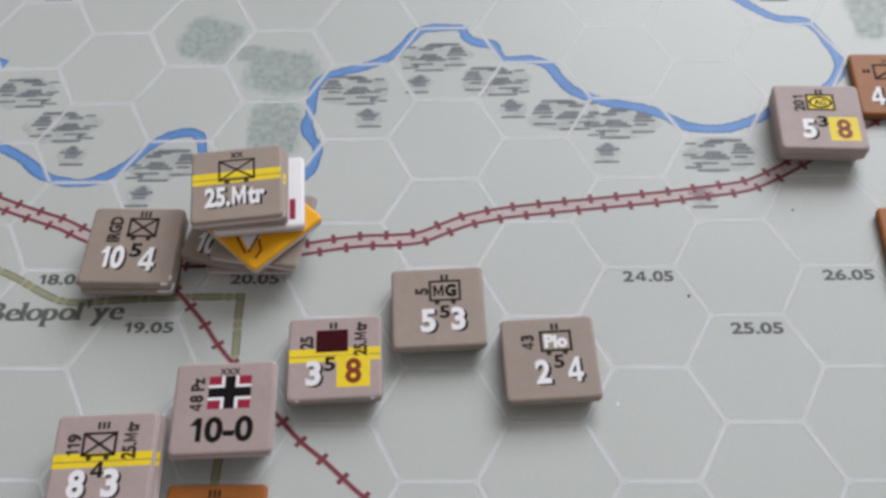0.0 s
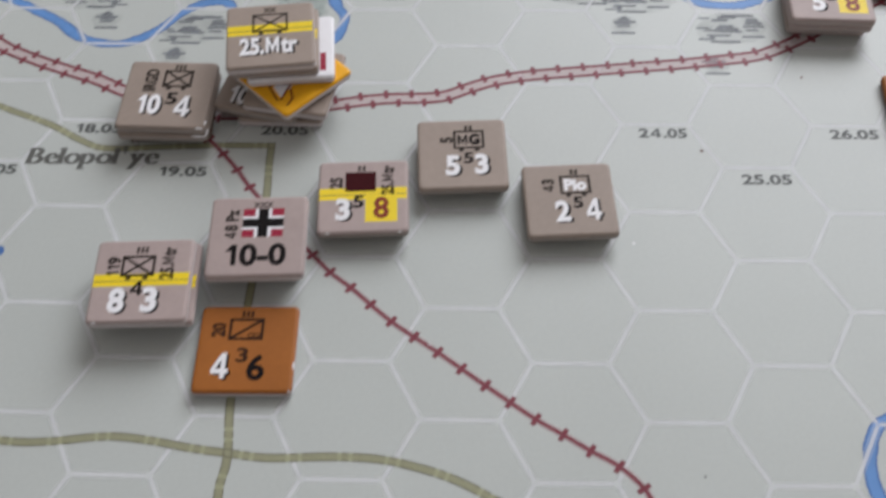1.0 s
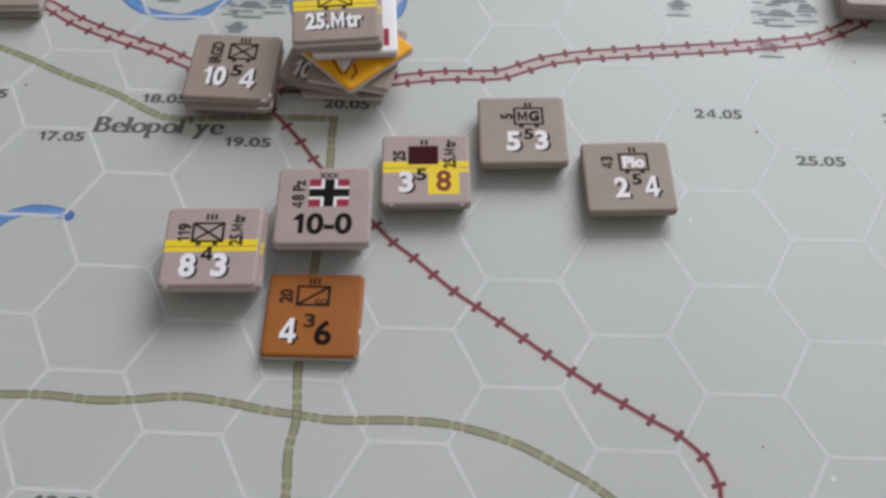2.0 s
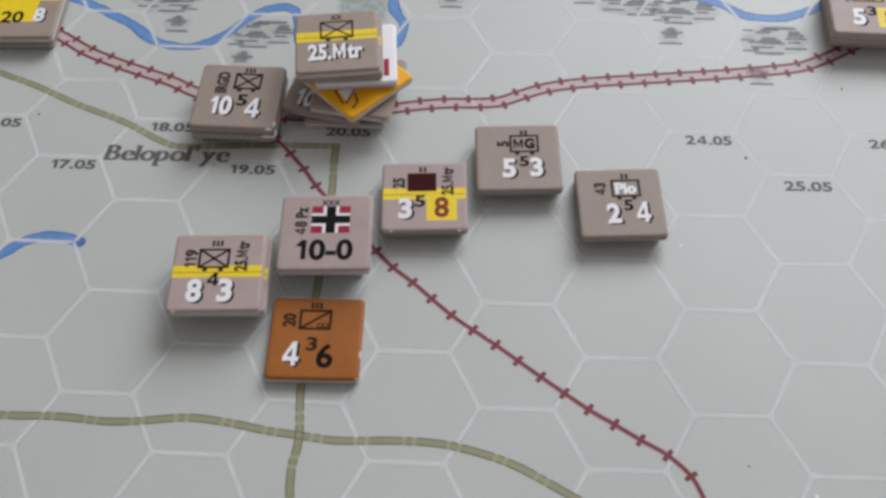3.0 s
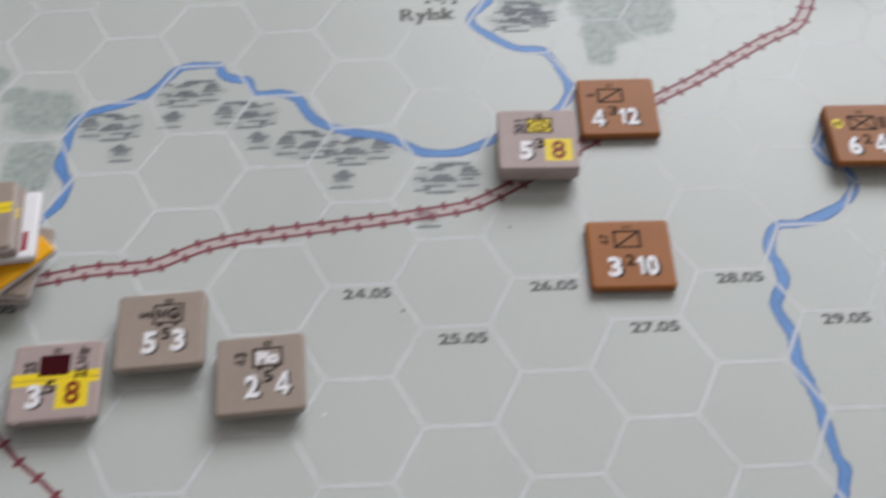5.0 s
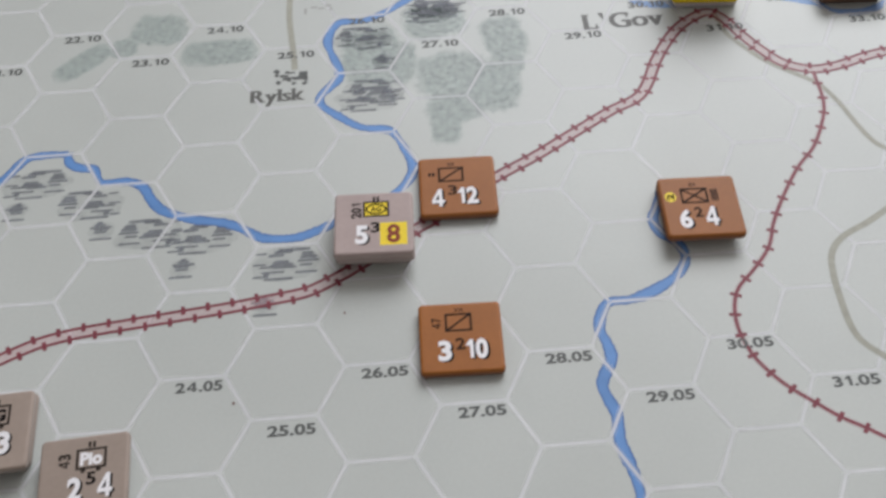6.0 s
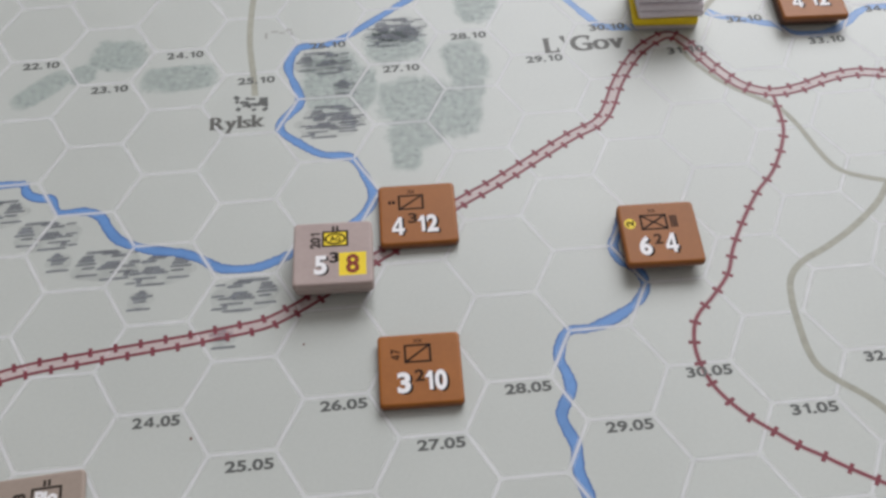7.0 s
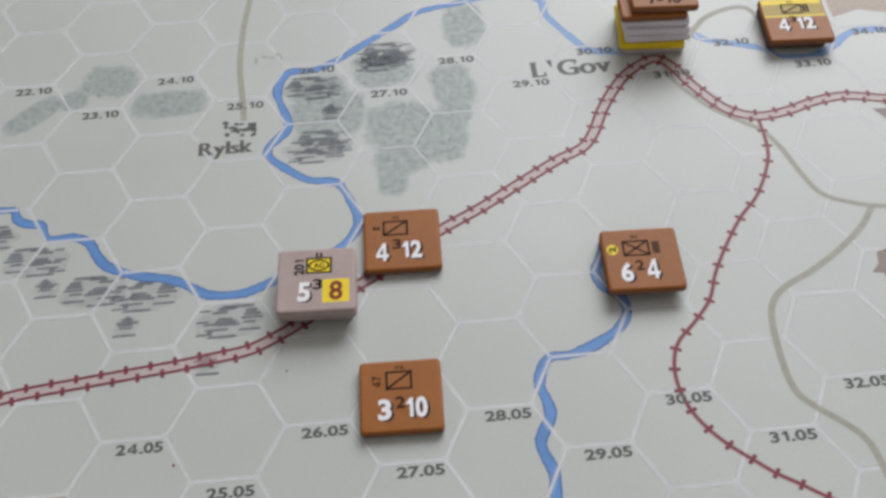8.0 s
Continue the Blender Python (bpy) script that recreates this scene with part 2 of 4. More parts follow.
def book_letters(text):
    """A bold letter line with slab feet: thick uprights, thin level strokes."""
    verts, faces, pen, deep = [], [], 0.0, 0

    def plate(x0, y0, x1, y1):
        nonlocal deep
        k = len(verts)
        deep += 1
        verts.extend((px, py, deep * 2e-7) for px, py in ((x0, y0), (x1, y0), (x1, y1), (x0, y1)))
        faces.append((k, k + 1, k + 2, k + 3))

    for q in text:
        if q == "'":
            top = 0.72
            for k in range(5):
                a = 1.0 - k / 5
                plate(pen + 0.11 * k / 5, top - 0.06 * (k + 1), pen + 0.11 * k / 5 + 0.12 * a + 0.02, top - 0.06 * k)
            pen += 0.3
            continue
        flat, cells = glyphs(q, -0.008)
        xs, ys = [v[0] for v in flat], [v[1] for v in flat]
        lo, hi, wide = min(ys), max(ys), max(xs) - min(xs)
        squeeze = 0.86 if wide > 0.2 else 1.0
        for shift in (-0.04, -0.024, -0.008, 0.008, 0.024, 0.04):
            k = len(verts)
            deep += 1
            verts.extend((pen + x * squeeze + shift, y, deep * 2e-7) for x, y in flat)
            faces.extend(tuple(k + v for v in c) for c in cells)
        wide *= squeeze
        for share, kind in FEET.get(q, ()):
            x = pen + wide * share
            if kind == "foot":
                plate(x - 0.11, lo, x + 0.11, lo + 0.045)
            elif kind == "head":
                plate(x - 0.11, hi - 0.045, x + 0.1, hi)
            elif kind == "mid":
                plate(x - 0.1, 0.46, x + 0.1, 0.5)
            elif kind == "flag":
                plate(x - 0.12, hi - 0.06, x, hi - 0.01)
            elif kind == "rise":
                plate(x - 0.02, lo, x + 0.035, lo + 0.2)
            elif kind == "drop":
                plate(x - 0.02, hi - 0.24, x + 0.035, hi - 0.02)
            elif kind == "bar":
                plate(x - 0.14, 0.29, x + 0.12, 0.335)
            elif kind == "tick":
                plate(x - 0.02, hi - 0.15, x + 0.03, hi - 0.01)
        pen += wide + (0.085 if q in FEET else 0.06)
    return verts, faces


def letters(text, bold=0.02):
    """A flat mesh of letters, one unit wide and one high round its middle; bold thickens the strokes."""
    if (text, bold) not in LETTERS:
        if bold == "book":
            verts, faces = book_letters(text)
        else:
            flat, faces = glyphs(text, bold)
            verts = [(x, y, 0.0) for x, y in flat]
        v = np.array(verts)
        lo, hi = v.min(0), v.max(0)
        LETTERS[(text, bold)] = mesh_of("letters", [((x - lo[0]) / (hi[0] - lo[0]) - 0.5, (y - lo[1]) / (hi[1] - lo[1]) - 0.5, z) for x, y, z in verts], faces)
    return LETTERS[(text, bold)]


def lettering(name, text, mat, parent, x, y, w, h, z, turn=0.0, bold=0.02, label="", slant=0.0):
    me = letters(text, bold).copy()
    for q in me.vertices:
        q.co.x += slant * q.co.y * h / w
    me.materials.clear()
    m = pose(x, y, z, 0, 0, turn) @ Matrix.Diagonal((w, h, 1, 1))
    me.transform(m)
    return put(name, me, mat, parent, label)


# ---- room and table ----
# walls, ceiling and floor are unseen, added to enclose and bounce the window light
def room():
    x0, x1, y0, y1, z0, z1 = -1.7, 1.9, -1.6, 1.62, -0.74, 1.95
    fl = put("floor", block(x0 - 0.1, y0 - 0.1, z0 - 0.1, x1 + 0.1, y1 + 0.1, z0), FLOOR)
    tagged(fl, "brown wooden board floor of the room", "floor", kind="structure")
    ce = put("ceiling", block(x0 - 0.1, y0 - 0.1, z1, x1 + 0.1, y1 + 0.1, z1 + 0.1), CEILING)
    tagged(ce, "plain white painted room ceiling", "ceiling", kind="structure")
    for name, b in (("wall_south", (x0, y0 - 0.1, z0, x1, y0, z1)), ("wall_west", (x0 - 0.1, y0, z0, x0, y1, z1)), ("wall_east", (x1, y0, z0, x1 + 0.1, y1, z1))):
        tagged(put(name, block(*b), WALL), "plain off-white painted room wall", "wall", kind="structure")
    # north wall, with the window's opening
    wx0, wx1, wz0, wz1 = -0.04, 1.52, 0.58, 1.9
    bm = bmesh.new()
    for b in ((x0, y1, z0, wx0, y1 + 0.1, z1), (wx1, y1, z0, x1, y1 + 0.1, z1), (wx0, y1, z0, wx1, y1 + 0.1, wz0), (wx0, y1, wz1, wx1, y1 + 0.1, z1)):
        bm.from_mesh(block(*b))
    me = bpy.data.meshes.new("wall_north")
    bm.to_mesh(me)
    bm.free()
    tagged(put("wall_north", me, WALL), "off-white painted wall with a window opening", "wall", kind="structure")
    table = new("table")
    table.location = (0.05, 0.06, z0)
    tagged(table, "brown wooden table standing under the map sheet", "table")
    put("tabletop", block(-0.85, -0.56, -z0 - 0.03, 0.85, 0.56, -z0 - 0.0006), TABLE, table)
    leg = block(-0.03, -0.03, 0.0, 0.03, 0.03, -z0 - 0.03)
    for lx in (-0.78, 0.78):
        for ly in (-0.49, 0.49):
            put("leg", leg, TABLE, table, at=Matrix.Translation((lx, ly, 0)))


room()

# ---- the map sheet ----
sheet = put("map_sheet", block(-0.30, -0.24, -0.0006, 0.36, 0.34, 0.0), PAPER)
tagged(sheet, "pale grey-green printed paper map with a white hex grid", "map")

Z_WOOD, Z_MARSH, Z_RIVER, Z_HEX, Z_ROAD, Z_BED, Z_RAIL, Z_TEXT = [k * 4e-6 for k in range(1, 9)]


def hex_middle(col, row):
    return (col - 24) * 1.5, (row - 5 - (0.5 if col % 2 else 0.0)) * math.sqrt(3)


def printed(x, y):
    """The sheet's slight stretch and bow: where a point of the regular lattice lies on the paper (hex sides)."""
    u, v = min(max(x / 8, -1.5), 1.45), min(max(y / 8, -0.75), 1.1)
    dx = 0.010 + 0.011 * v - 0.002 * u - 0.042 * u * v - 0.021 * u * v * v - 0.014 * u * u - 0.014 * u * u * v - 0.013 * u ** 3
    dy = 0.014 + 0.045 * v + 0.011 * v * v + 0.010 * u - 0.055 * u * v + 0.010 * u * u - 0.058 * u * u * v - 0.007 * u ** 3
    return np.array((x + dx, y + dy))


def hex_grid():
    verts, faces = [], []
    for col in range(9, 44):
        for row in range(-4, 19):
            cx, cy = hex_middle(col, row)
            ring = [printed(cx + px, cy + py * math.sqrt(3) / 2) for px, py in ((0.977, 0), (0.523, 1), (-0.523, 1), (-0.977, 0), (-0.523, -1), (0.523, -1))]
            for k in range(3):
                a, b = ring[k], ring[k + 1]
                d = (b - a) * 0.012
                ribbon(np.array([a + d, (a + b) / 2, b - d]), 0.05, Z_HEX, verts, faces)
    halo = ([], [])
    for k, q in enumerate(range(0, len(verts), 6)):
        a, b = [(np.array(verts[q + j][:2]) + np.array(verts[q + j + 1][:2])) / (2 * S) for j in (0, 4)]
        d = (b - a) * 0.03
        ribbon(np.array([a + d, (a + b) / 2, b - d]), 0.12, Z_HEX - 1.5e-6 + (k % 3) * 3e-7, *halo)
    put("hex_grid", mesh_of("hex_grid", verts, faces), HEXLINE, sheet, "thin white printed hexagon lines")
    put("hex_grid_glow", mesh_of("hex_grid_glow", *halo), HEXGLOW, sheet, "faint pale band along the hexagon lines")


hex_grid()


def river(points, width, mat=BLUE, ends=(1.0, 1.0), seed=1):
    verts, faces = [], []
    ribbon(smooth(points, 0.05), width, Z_RIVER + seed * 2e-7, verts, faces, ends, 0.35, seed)
    ob = put("river", mesh_of("river", verts, faces), mat, sheet, "blue printed river line")
    n = len(verts) // 2
    for side in (0, 1):
        rim, strip = [], []
        for a, b in zip(verts[side::2], verts[1 - side::2]):
            u, v = np.array(a), np.array(b)
            up = np.array((0.0, 0.0, 1.2e-6))
            rim += [u + up, u + (v - u) * 0.15 + up]
        for k in range(n - 1):
            strip.append((2 * k, 2 * k + 1, 2 * k + 3, 2 * k + 2))
        put("river_edge", mesh_of("river_edge", rim, strip), RIVEREDGE if mat is BLUE else BLUE, ob, "thin darker bank line")


river([(-14.2, 4.2), (-13.3, 4.5), (-12.4, 4.1), (-11.6, 3.9), (-11, 3.7), (-10.52, 3.43), (-10.07, 3.16), (-9.66, 2.81), (-9.29, 2.66), (-8.91, 2.63), (-8.60, 2.75), (-8.27, 3.01), (-8.00, 3.35), (-7.66, 3.62), (-7.33, 3.70),
       (-7.13, 3.59), (-7.05, 3.30), (-6.9, 2.7), (-6.4, 2.2), (-5.8, 2.25), (-5.29, 2.71), (-5.16, 3.00), (-5.11, 3.31), (-5.25, 3.56), (-5.34, 3.82), (-5.30, 4.10), (-5.30, 4.46), (-5.25, 4.76), (-5.09, 4.97),
       (-4.73, 5.10), (-4.34, 5.23), (-3.98, 5.43), (-3.75, 5.70), (-3.49, 6.06), (-3.16, 6.14), (-2.70, 6.13)], 0.19, seed=1)
river([(-2.72, 6.14), (-2.62, 5.87), (-2.41, 5.74), (-2.14, 5.67), (-1.97, 5.34), (-1.50, 5.31), (-1.19, 5.15), (-1.02, 4.84), (-0.82, 4.57), (-0.54, 4.40), (-0.19, 4.26), (0.37, 4.12), (0.73, 3.93), (1.08, 3.70),
       (1.64, 3.65), (2.05, 3.78), (2.35, 3.93), (2.56, 4.05), (3.1, 4.3), (3.58, 4.62), (3.83, 5.04), (3.75, 5.50), (3.55, 6.00), (3.37, 6.17), (2.88, 6.29), (2.40, 6.69), (2.13, 6.98), (2.13, 7.23), (2.31, 7.46),
       (2.51, 7.75), (2.45, 8.14), (2.29, 8.71), (2.34, 9.12), (2.55, 9.40), (3.08, 9.42), (3.59, 9.69), (4.21, 10.16), (4.85, 10.65), (5.38, 11.03), (6.41, 11.27)], 0.19, seed=2)
river([(6.41, 11.27), (7.2, 11.4), (7.8, 11.35), (8.13, 11.08)], 0.17, PALEBLUE, seed=3)
river([(9.9, 9.22), (9.58, 9.22), (8.93, 9.33), (8.63, 9.72), (8.34, 10.22), (8.15, 10.62), (8.13, 11.08)], 0.17, PALEBLUE, seed=4)
river([(10.9, 9.75), (11.15, 9.59), (11.44, 9.37), (11.99, 9.16), (12.54, 8.95), (12.75, 8.73), (13.10, 8.60), (13.52, 8.60), (13.95, 8.80), (14.36, 9.14), (14.75, 9.30), (15.27, 9.22), (16.2, 9.0), (17.2, 9.4)], 0.17, PALEBLUE, seed=5)
river([(8.3, 4.1), (8.15, 3.75), (8.02, 3.45), (8.10, 3.12), (8.34, 2.91), (8.42, 2.64), (8.37, 2.42), (8.15, 2.16), (7.72, 1.90), (7.31, 1.76), (6.97, 1.75), (6.80, 1.57), (6.70, 1.22), (6.77, 0.96), (6.80, 0.64), (6.66, 0.37), (6.57, 0.14),
       (6.63, -0.13), (6.71, -0.40), (6.68, -0.85), (6.80, -1.45), (6.84, -1.94), (6.88, -2.47), (6.92, -2.75), (6.5, -3.5), (5.3, -4.2), (4.2, -4.6), (3.5, -4.43), (3.28, -4.3), (2.92, -4.2), (2.57, -4.27), (2.38, -4.5), (2.28, -4.85), (2.27, -5.2), (2.40, -5.5), (2.9, -6.1)], 0.19, seed=6)
river([(-12.6, 4.9), (-11.9, 5.2), (-11.4, 5.4), (-11.1, 5.42), (-10.9, 5.36)], 0.2, ends=(0.8, 1.0), seed=8)
river([(-13.2, -2.5), (-12.3, -2.4), (-11.5, -2.2), (-11.04, -1.95), (-10.76, -1.72), (-10.44, -1.61), (-10.17, -1.61), (-9.92, -1.69)], 0.17, ends=(0.8, 1.1), seed=7)


def road(points, dashed=True, width=0.115, seed=0):
    line = smooth(points)
    verts, faces = [], []
    ribbon(line, width, Z_ROAD + seed * 1e-7, verts, faces)
    me = mesh_of("road", verts, faces)
    ob = put("road", me, ROADGAP if dashed else TRACK, sheet, "olive printed road line")
    if not dashed:
        return
    body, edge = ([], []), ([], [])
    at, total, k = 0.0, length(line), 0
    while at < total:
        run = (0.46, 0.09, 0.42, 0.10)[k % 4]
        seg = piece(line, at, at + run)
        if seg is not None:
            ribbon(seg, width * (1.0 if run > 0.2 else 0.9), Z_ROAD + 1.2e-6 + seed * 1e-7, *body)
            nrm = normals(seg)
            for side in (1, -1):
                ribbon(seg + nrm * side * width * 0.46, 0.018, Z_ROAD + 2.4e-6 + seed * 1e-7, *edge)
        at += run + 0.055
        k += 1
    tagged(put("road_dash_print", mesh_of("road_dash_print", *body), ROADINK, ob, "dull olive dashes"), kind="stuff")
    tagged(put("road_edge_print", mesh_of("road_edge_print", *edge), ROADEDGE, ob, "thin dark edge lines"), kind="stuff")


road([(-14.0, 2.7), (-13.0, 2.3), (-12.15, 1.89), (-11.47, 1.61), (-10.57, 1.17), (-9.71, 0.81), (-9.06, 0.44), (-8.65, 0.30), (-7.8, 0.34), (-6.96, 0.38), (-5.985, 0.385)], seed=1)
road([(-6.045, 0.445), (-6.045, 0.2), (-6.04, -0.05), (-6.01, -0.66), (-6.02, -1.72), (-6.04, -2.46), (-6.07, -3.54), (-6.08, -4.19), (-6.02, -4.81), (-6.02, -5.06), (-6.06, -5.31), (-6.05, -5.64), (-6.02, -5.98), (-6.0, -7.5)], seed=2)
road([(-14, -4.5), (-12.5, -4.8), (-11.2, -4.66), (-10.27, -4.72), (-9.47, -4.71), (-8.81, -4.76), (-8.34, -4.74), (-7.64, -4.66), (-7.07, -4.71), (-6.51, -4.81), (-6.03, -4.87), (-5.47, -4.93), (-4.70, -4.90), (-4.08, -4.92), (-3.53, -5.03),
      (-3.00, -5.21), (-2.39, -5.54), (-1.96, -5.81), (-1.2, -6.5)], seed=3)
road([(1.8, 13.4), (1.63, 11.88), (1.51, 10.77), (1.48, 9.67), (1.57, 8.62), (1.61, 8.04)], False, 0.13, 4)
road([(10.36, 8.87), (10.46, 8.25), (10.71, 7.79), (11.06, 7.30), (11.53, 6.89), (11.90, 6.56), (12.14, 6.02), (12.33, 5.33), (12.52, 4.87), (12.87, 4.62), (13.63, 4.39), (15, 4.3)], False, 0.11, 5)
road([(13.37, 4.42), (13.0, 3.94), (12.4, 3.44), (11.82, 3.06), (11.24, 2.75), (10.94, 2.41), (10.83, 1.95), (10.80, 1.49), (10.80, 0.98), (10.88, 0.62), (11.12, 0.32), (11.48, -0.01), (11.73, -0.36), (11.82, -0.89), (11.9, -1.8)], False, 0.12, 6)
road([(11.0, 9.4), (11.25, 9.73), (11.61, 10.10), (12.16, 10.32), (12.53, 10.28), (12.73, 9.87), (12.85, 9.48), (13.3, 9.2)], False, 0.13, 7)


def railway(points, double, seed, ties, pitch):
    """A single or double track; ties: a cross tie's place along each rail, pitch: how far apart they lie (hex sides)."""
    line = smooth(points, 0.06)
    total = length(line)
    gap = 0.1 if double else 0.0
    nrm = normals(line)
    verts, faces = [], []
    z = Z_RAIL + seed * 2e-7
    for side in ((1, -1) if double else (0,)):
        mine = line + nrm * gap * side
        ribbon(mine, 0.056 if double else 0.06, z, verts, faces)
        at, run = ties[1 if side < 0 else 0] % pitch, length(mine)
        while at < run - 0.05:
            seg = piece(mine, max(0.0, at - 0.025), at + 0.025)
            if seg is not None:
                mid, d = seg.mean(0), seg[-1] - seg[0]
                d = d / (np.linalg.norm(d) + 1e-9)
                across = np.array((-d[1], d[0]))
                half = 0.088 if double else 0.1
                ribbon(np.array([mid - across * half, mid, mid + across * half]), 0.068, z + 1.2e-6, verts, faces)
            at += pitch
    ob = put("railway", mesh_of("railway", verts, faces), RAIL, sheet, "dark red printed railway with cross ties")
    bed = ([], [])
    ribbon(line, 0.2 if double else 0.11, Z_BED + seed * 2e-7, *bed)
    put("railway_bed", mesh_of("railway_bed", *bed), PINK, ob, "pale pink band")


railway([(-14.6, 3.9), (-13.6, 3.75), (-12.8, 3.5), (-12.31, 3.28), (-11.79, 3.07), (-11.31, 2.84), (-10.76, 2.48), (-10.19, 2.21), (-9.64, 1.99), (-9.09, 1.78), (-8.65, 1.55), (-7.9, 1.25), (-7.0, 1.05), (-6.2, 1.1), (-5.50, 1.20), (-5.10, 1.27),
         (-4.62, 1.36), (-4.18, 1.41), (-3.74, 1.42), (-3.34, 1.47), (-2.99, 1.63), (-2.59, 1.80), (-2.14, 1.91), (-1.69, 1.98), (-1.06, 2.05), (-0.16, 2.15), (0.56, 2.23), (1.11, 2.31), (1.75, 2.41), (2.08, 2.53), (2.52, 2.77)], True, 1, (13.395, 13.22), 0.4165)
railway([(2.50, 2.76), (3.12, 3.16), (3.84, 3.66), (4.10, 3.82), (4.64, 4.25), (5.41, 4.77), (6.14, 5.19), (6.95, 5.72), (7.74, 6.23), (8.29, 6.52), (8.58, 6.90), (8.86, 7.51), (9.19, 8.06), (9.57, 8.53), (10.05, 8.86), (10.30, 8.88),
         (10.54, 8.62), (10.74, 8.18), (11.03, 7.67), (11.38, 7.22), (11.90, 6.98), (12.49, 7.05), (13.13, 7.26), (13.74, 7.35), (14.29, 7.25), (14.59, 7.18), (16, 7.0)], True, 2, (5.035, 4.79), 0.4075)
railway([(-7.4, 0.95), (-7.10, 0.56), (-6.88, 0.31), (-6.56, -0.07), (-6.30, -0.44), (-5.99, -0.81), (-5.60, -1.26), (-5.22, -1.69), (-4.91, -2.02), (-4.56, -2.31), (-3.98, -2.84), (-3.31, -3.33), (-2.67, -3.82), (-2.02, -4.30), (-1.65, -4.53),
         (-1.29, -4.76), (-0.94, -4.97), (-0.64, -5.27), (-0.49, -5.61), (-0.47, -5.78), (-0.5, -7)], False, 3, (5.112,), 0.4146)
railway([(11.90, 6.90), (11.87, 6.14), (11.72, 5.62), (11.35, 4.93), (10.90, 4.42), (10.47, 3.79), (10.13, 3.19), (9.90, 2.65), (9.54, 2.21), (9.17, 1.83), (9.01, 1.45), (8.97, 1.00), (9.07, 0.51), (9.28, 0.12), (9.53, -0.19), (9.85, -0.49),
         (10.14, -0.75), (10.48, -0.98), (10.84, -1.24), (12, -2)], False, 4, (3.612,), 0.4105)


def woods(patches):
    """Wood print, laid in small cells: two pale rims, a fuller inside and scattered flecks."""
    rnd = random.Random(11)
    cells = [{}, {}, {}]
    step = 0.025
    for x, y, rx, ry, turn in patches:
        c, s = math.cos(radians(turn)), math.sin(radians(turn))
        reach = max(rx, ry) * 1.5
        for i in range(int((x - reach) / step), int((x + reach) / step) + 1):
            for j in range(int((y - reach) / step), int((y + reach) / step) + 1):
                px, py = i * step - x, j * step - y
                u, v = (px * c + py * s) / rx, (py * c - px * s) / ry
                far = (abs(u) ** 3 + abs(v) ** 3) ** (1 / 3) + 0.2 * noise.noise((i * step * 2.2, j * step * 2.2, 3.0)) + 0.13 * noise.noise((i * step * 8, j * step * 8, 7.0))
                for k, edge in ((0, 1.16), (1, 1.05), (2, 0.93)):
                    if far < edge:
                        cells[k][(i, j)] = True
    for k, name, label in ((0, "wood_patch", "pale grey-green printed wood"), (1, "wood_patch", "pale grey-green printed wood"), (2, "wood_patch", "mottled grey-green printed wood")):
        left = dict(cells[k])
        while left:
            todo, mine = [next(iter(left))], []
            del left[todo[0]]
            while todo:
                i, j = todo.pop()
                mine.append((i, j))
                for q in ((i + 1, j), (i - 1, j), (i, j + 1), (i, j - 1)):
                    if q in left:
                        del left[q]
                        todo.append(q)
            if len(mine) < 30:
                continue
            verts, faces, index = [], [], {}
            for i, j in mine:
                quad = []
                for q in ((i, j), (i + 1, j), (i + 1, j + 1), (i, j + 1)):
                    if q not in index:
                        index[q] = len(verts)
                        verts.append((q[0] * step * S, q[1] * step * S, Z_WOOD + (k - 1) * 1e-6))
                    quad.append(index[q])
                faces.append(tuple(quad))
            put(name, mesh_of(name, verts, faces), WOODS, sheet, label)
    verts, faces = [], []
    for i, j in cells[2]:
        if rnd.random() < 0.014:
            x, y, a, ln = i * step, j * step, rnd.uniform(-0.9, 0.9), rnd.uniform(0.02, 0.045)
            k = len(verts)
            for px, py in ((-ln, -0.012), (ln, -0.008), (ln * 0.7, 0.012), (-ln * 0.6, 0.014)):
                verts.append(((x + px * math.cos(a) - py * math.sin(a)) * S, (y + px * math.sin(a) + py * math.cos(a)) * S, Z_WOOD + 2e-6 + len(faces) * 1e-10))
            faces.append((k, k + 1, k + 2, k + 3))
    tagged(put("wood_fleck", mesh_of("wood_fleck", verts, faces), FLECK, sheet, "tiny dark flecks in the woods"), kind="stuff")


woods([(-2.75, 8.7, 0.62, 0.26, 42), (-1.95, 9.03, 0.28, 0.26, 10), (-1.25, 9.55, 0.56, 0.44, -4), (0.03, 8.72, 0.7, 0.36, 0), (6.3, 10.45, 0.42, 0.62, 0), (5.92, 8.6, 0.42, 0.6, 8), (4.75, 7.6, 0.68, 0.58, 0), (5.64, 7.2, 0.42, 0.7, -6),
                       (4.78, 6.58, 0.55, 0.36, 12), (4.52, 6.15, 0.28, 0.46, 0), (3.15, 8.3, 0.6, 0.85, 0), (4.5, 9.2, 0.6, 0.5, 0), (-7.3, 5.92, 0.52, 0.5, -20), (-5.9, 5.1, 0.6, 0.52, -15), (-5.9, 3.75, 0.42, 0.6, 0), (-6.5, 5.55, 0.25, 0.2, 0), (5.25, 7.35, 0.4, 0.5, 0), (4.72, 6.95, 0.4, 0.4, 0), (3.75, 8.1, 0.3, 0.6, 0), (5.9, 7.9, 0.3, 0.4, 0)])


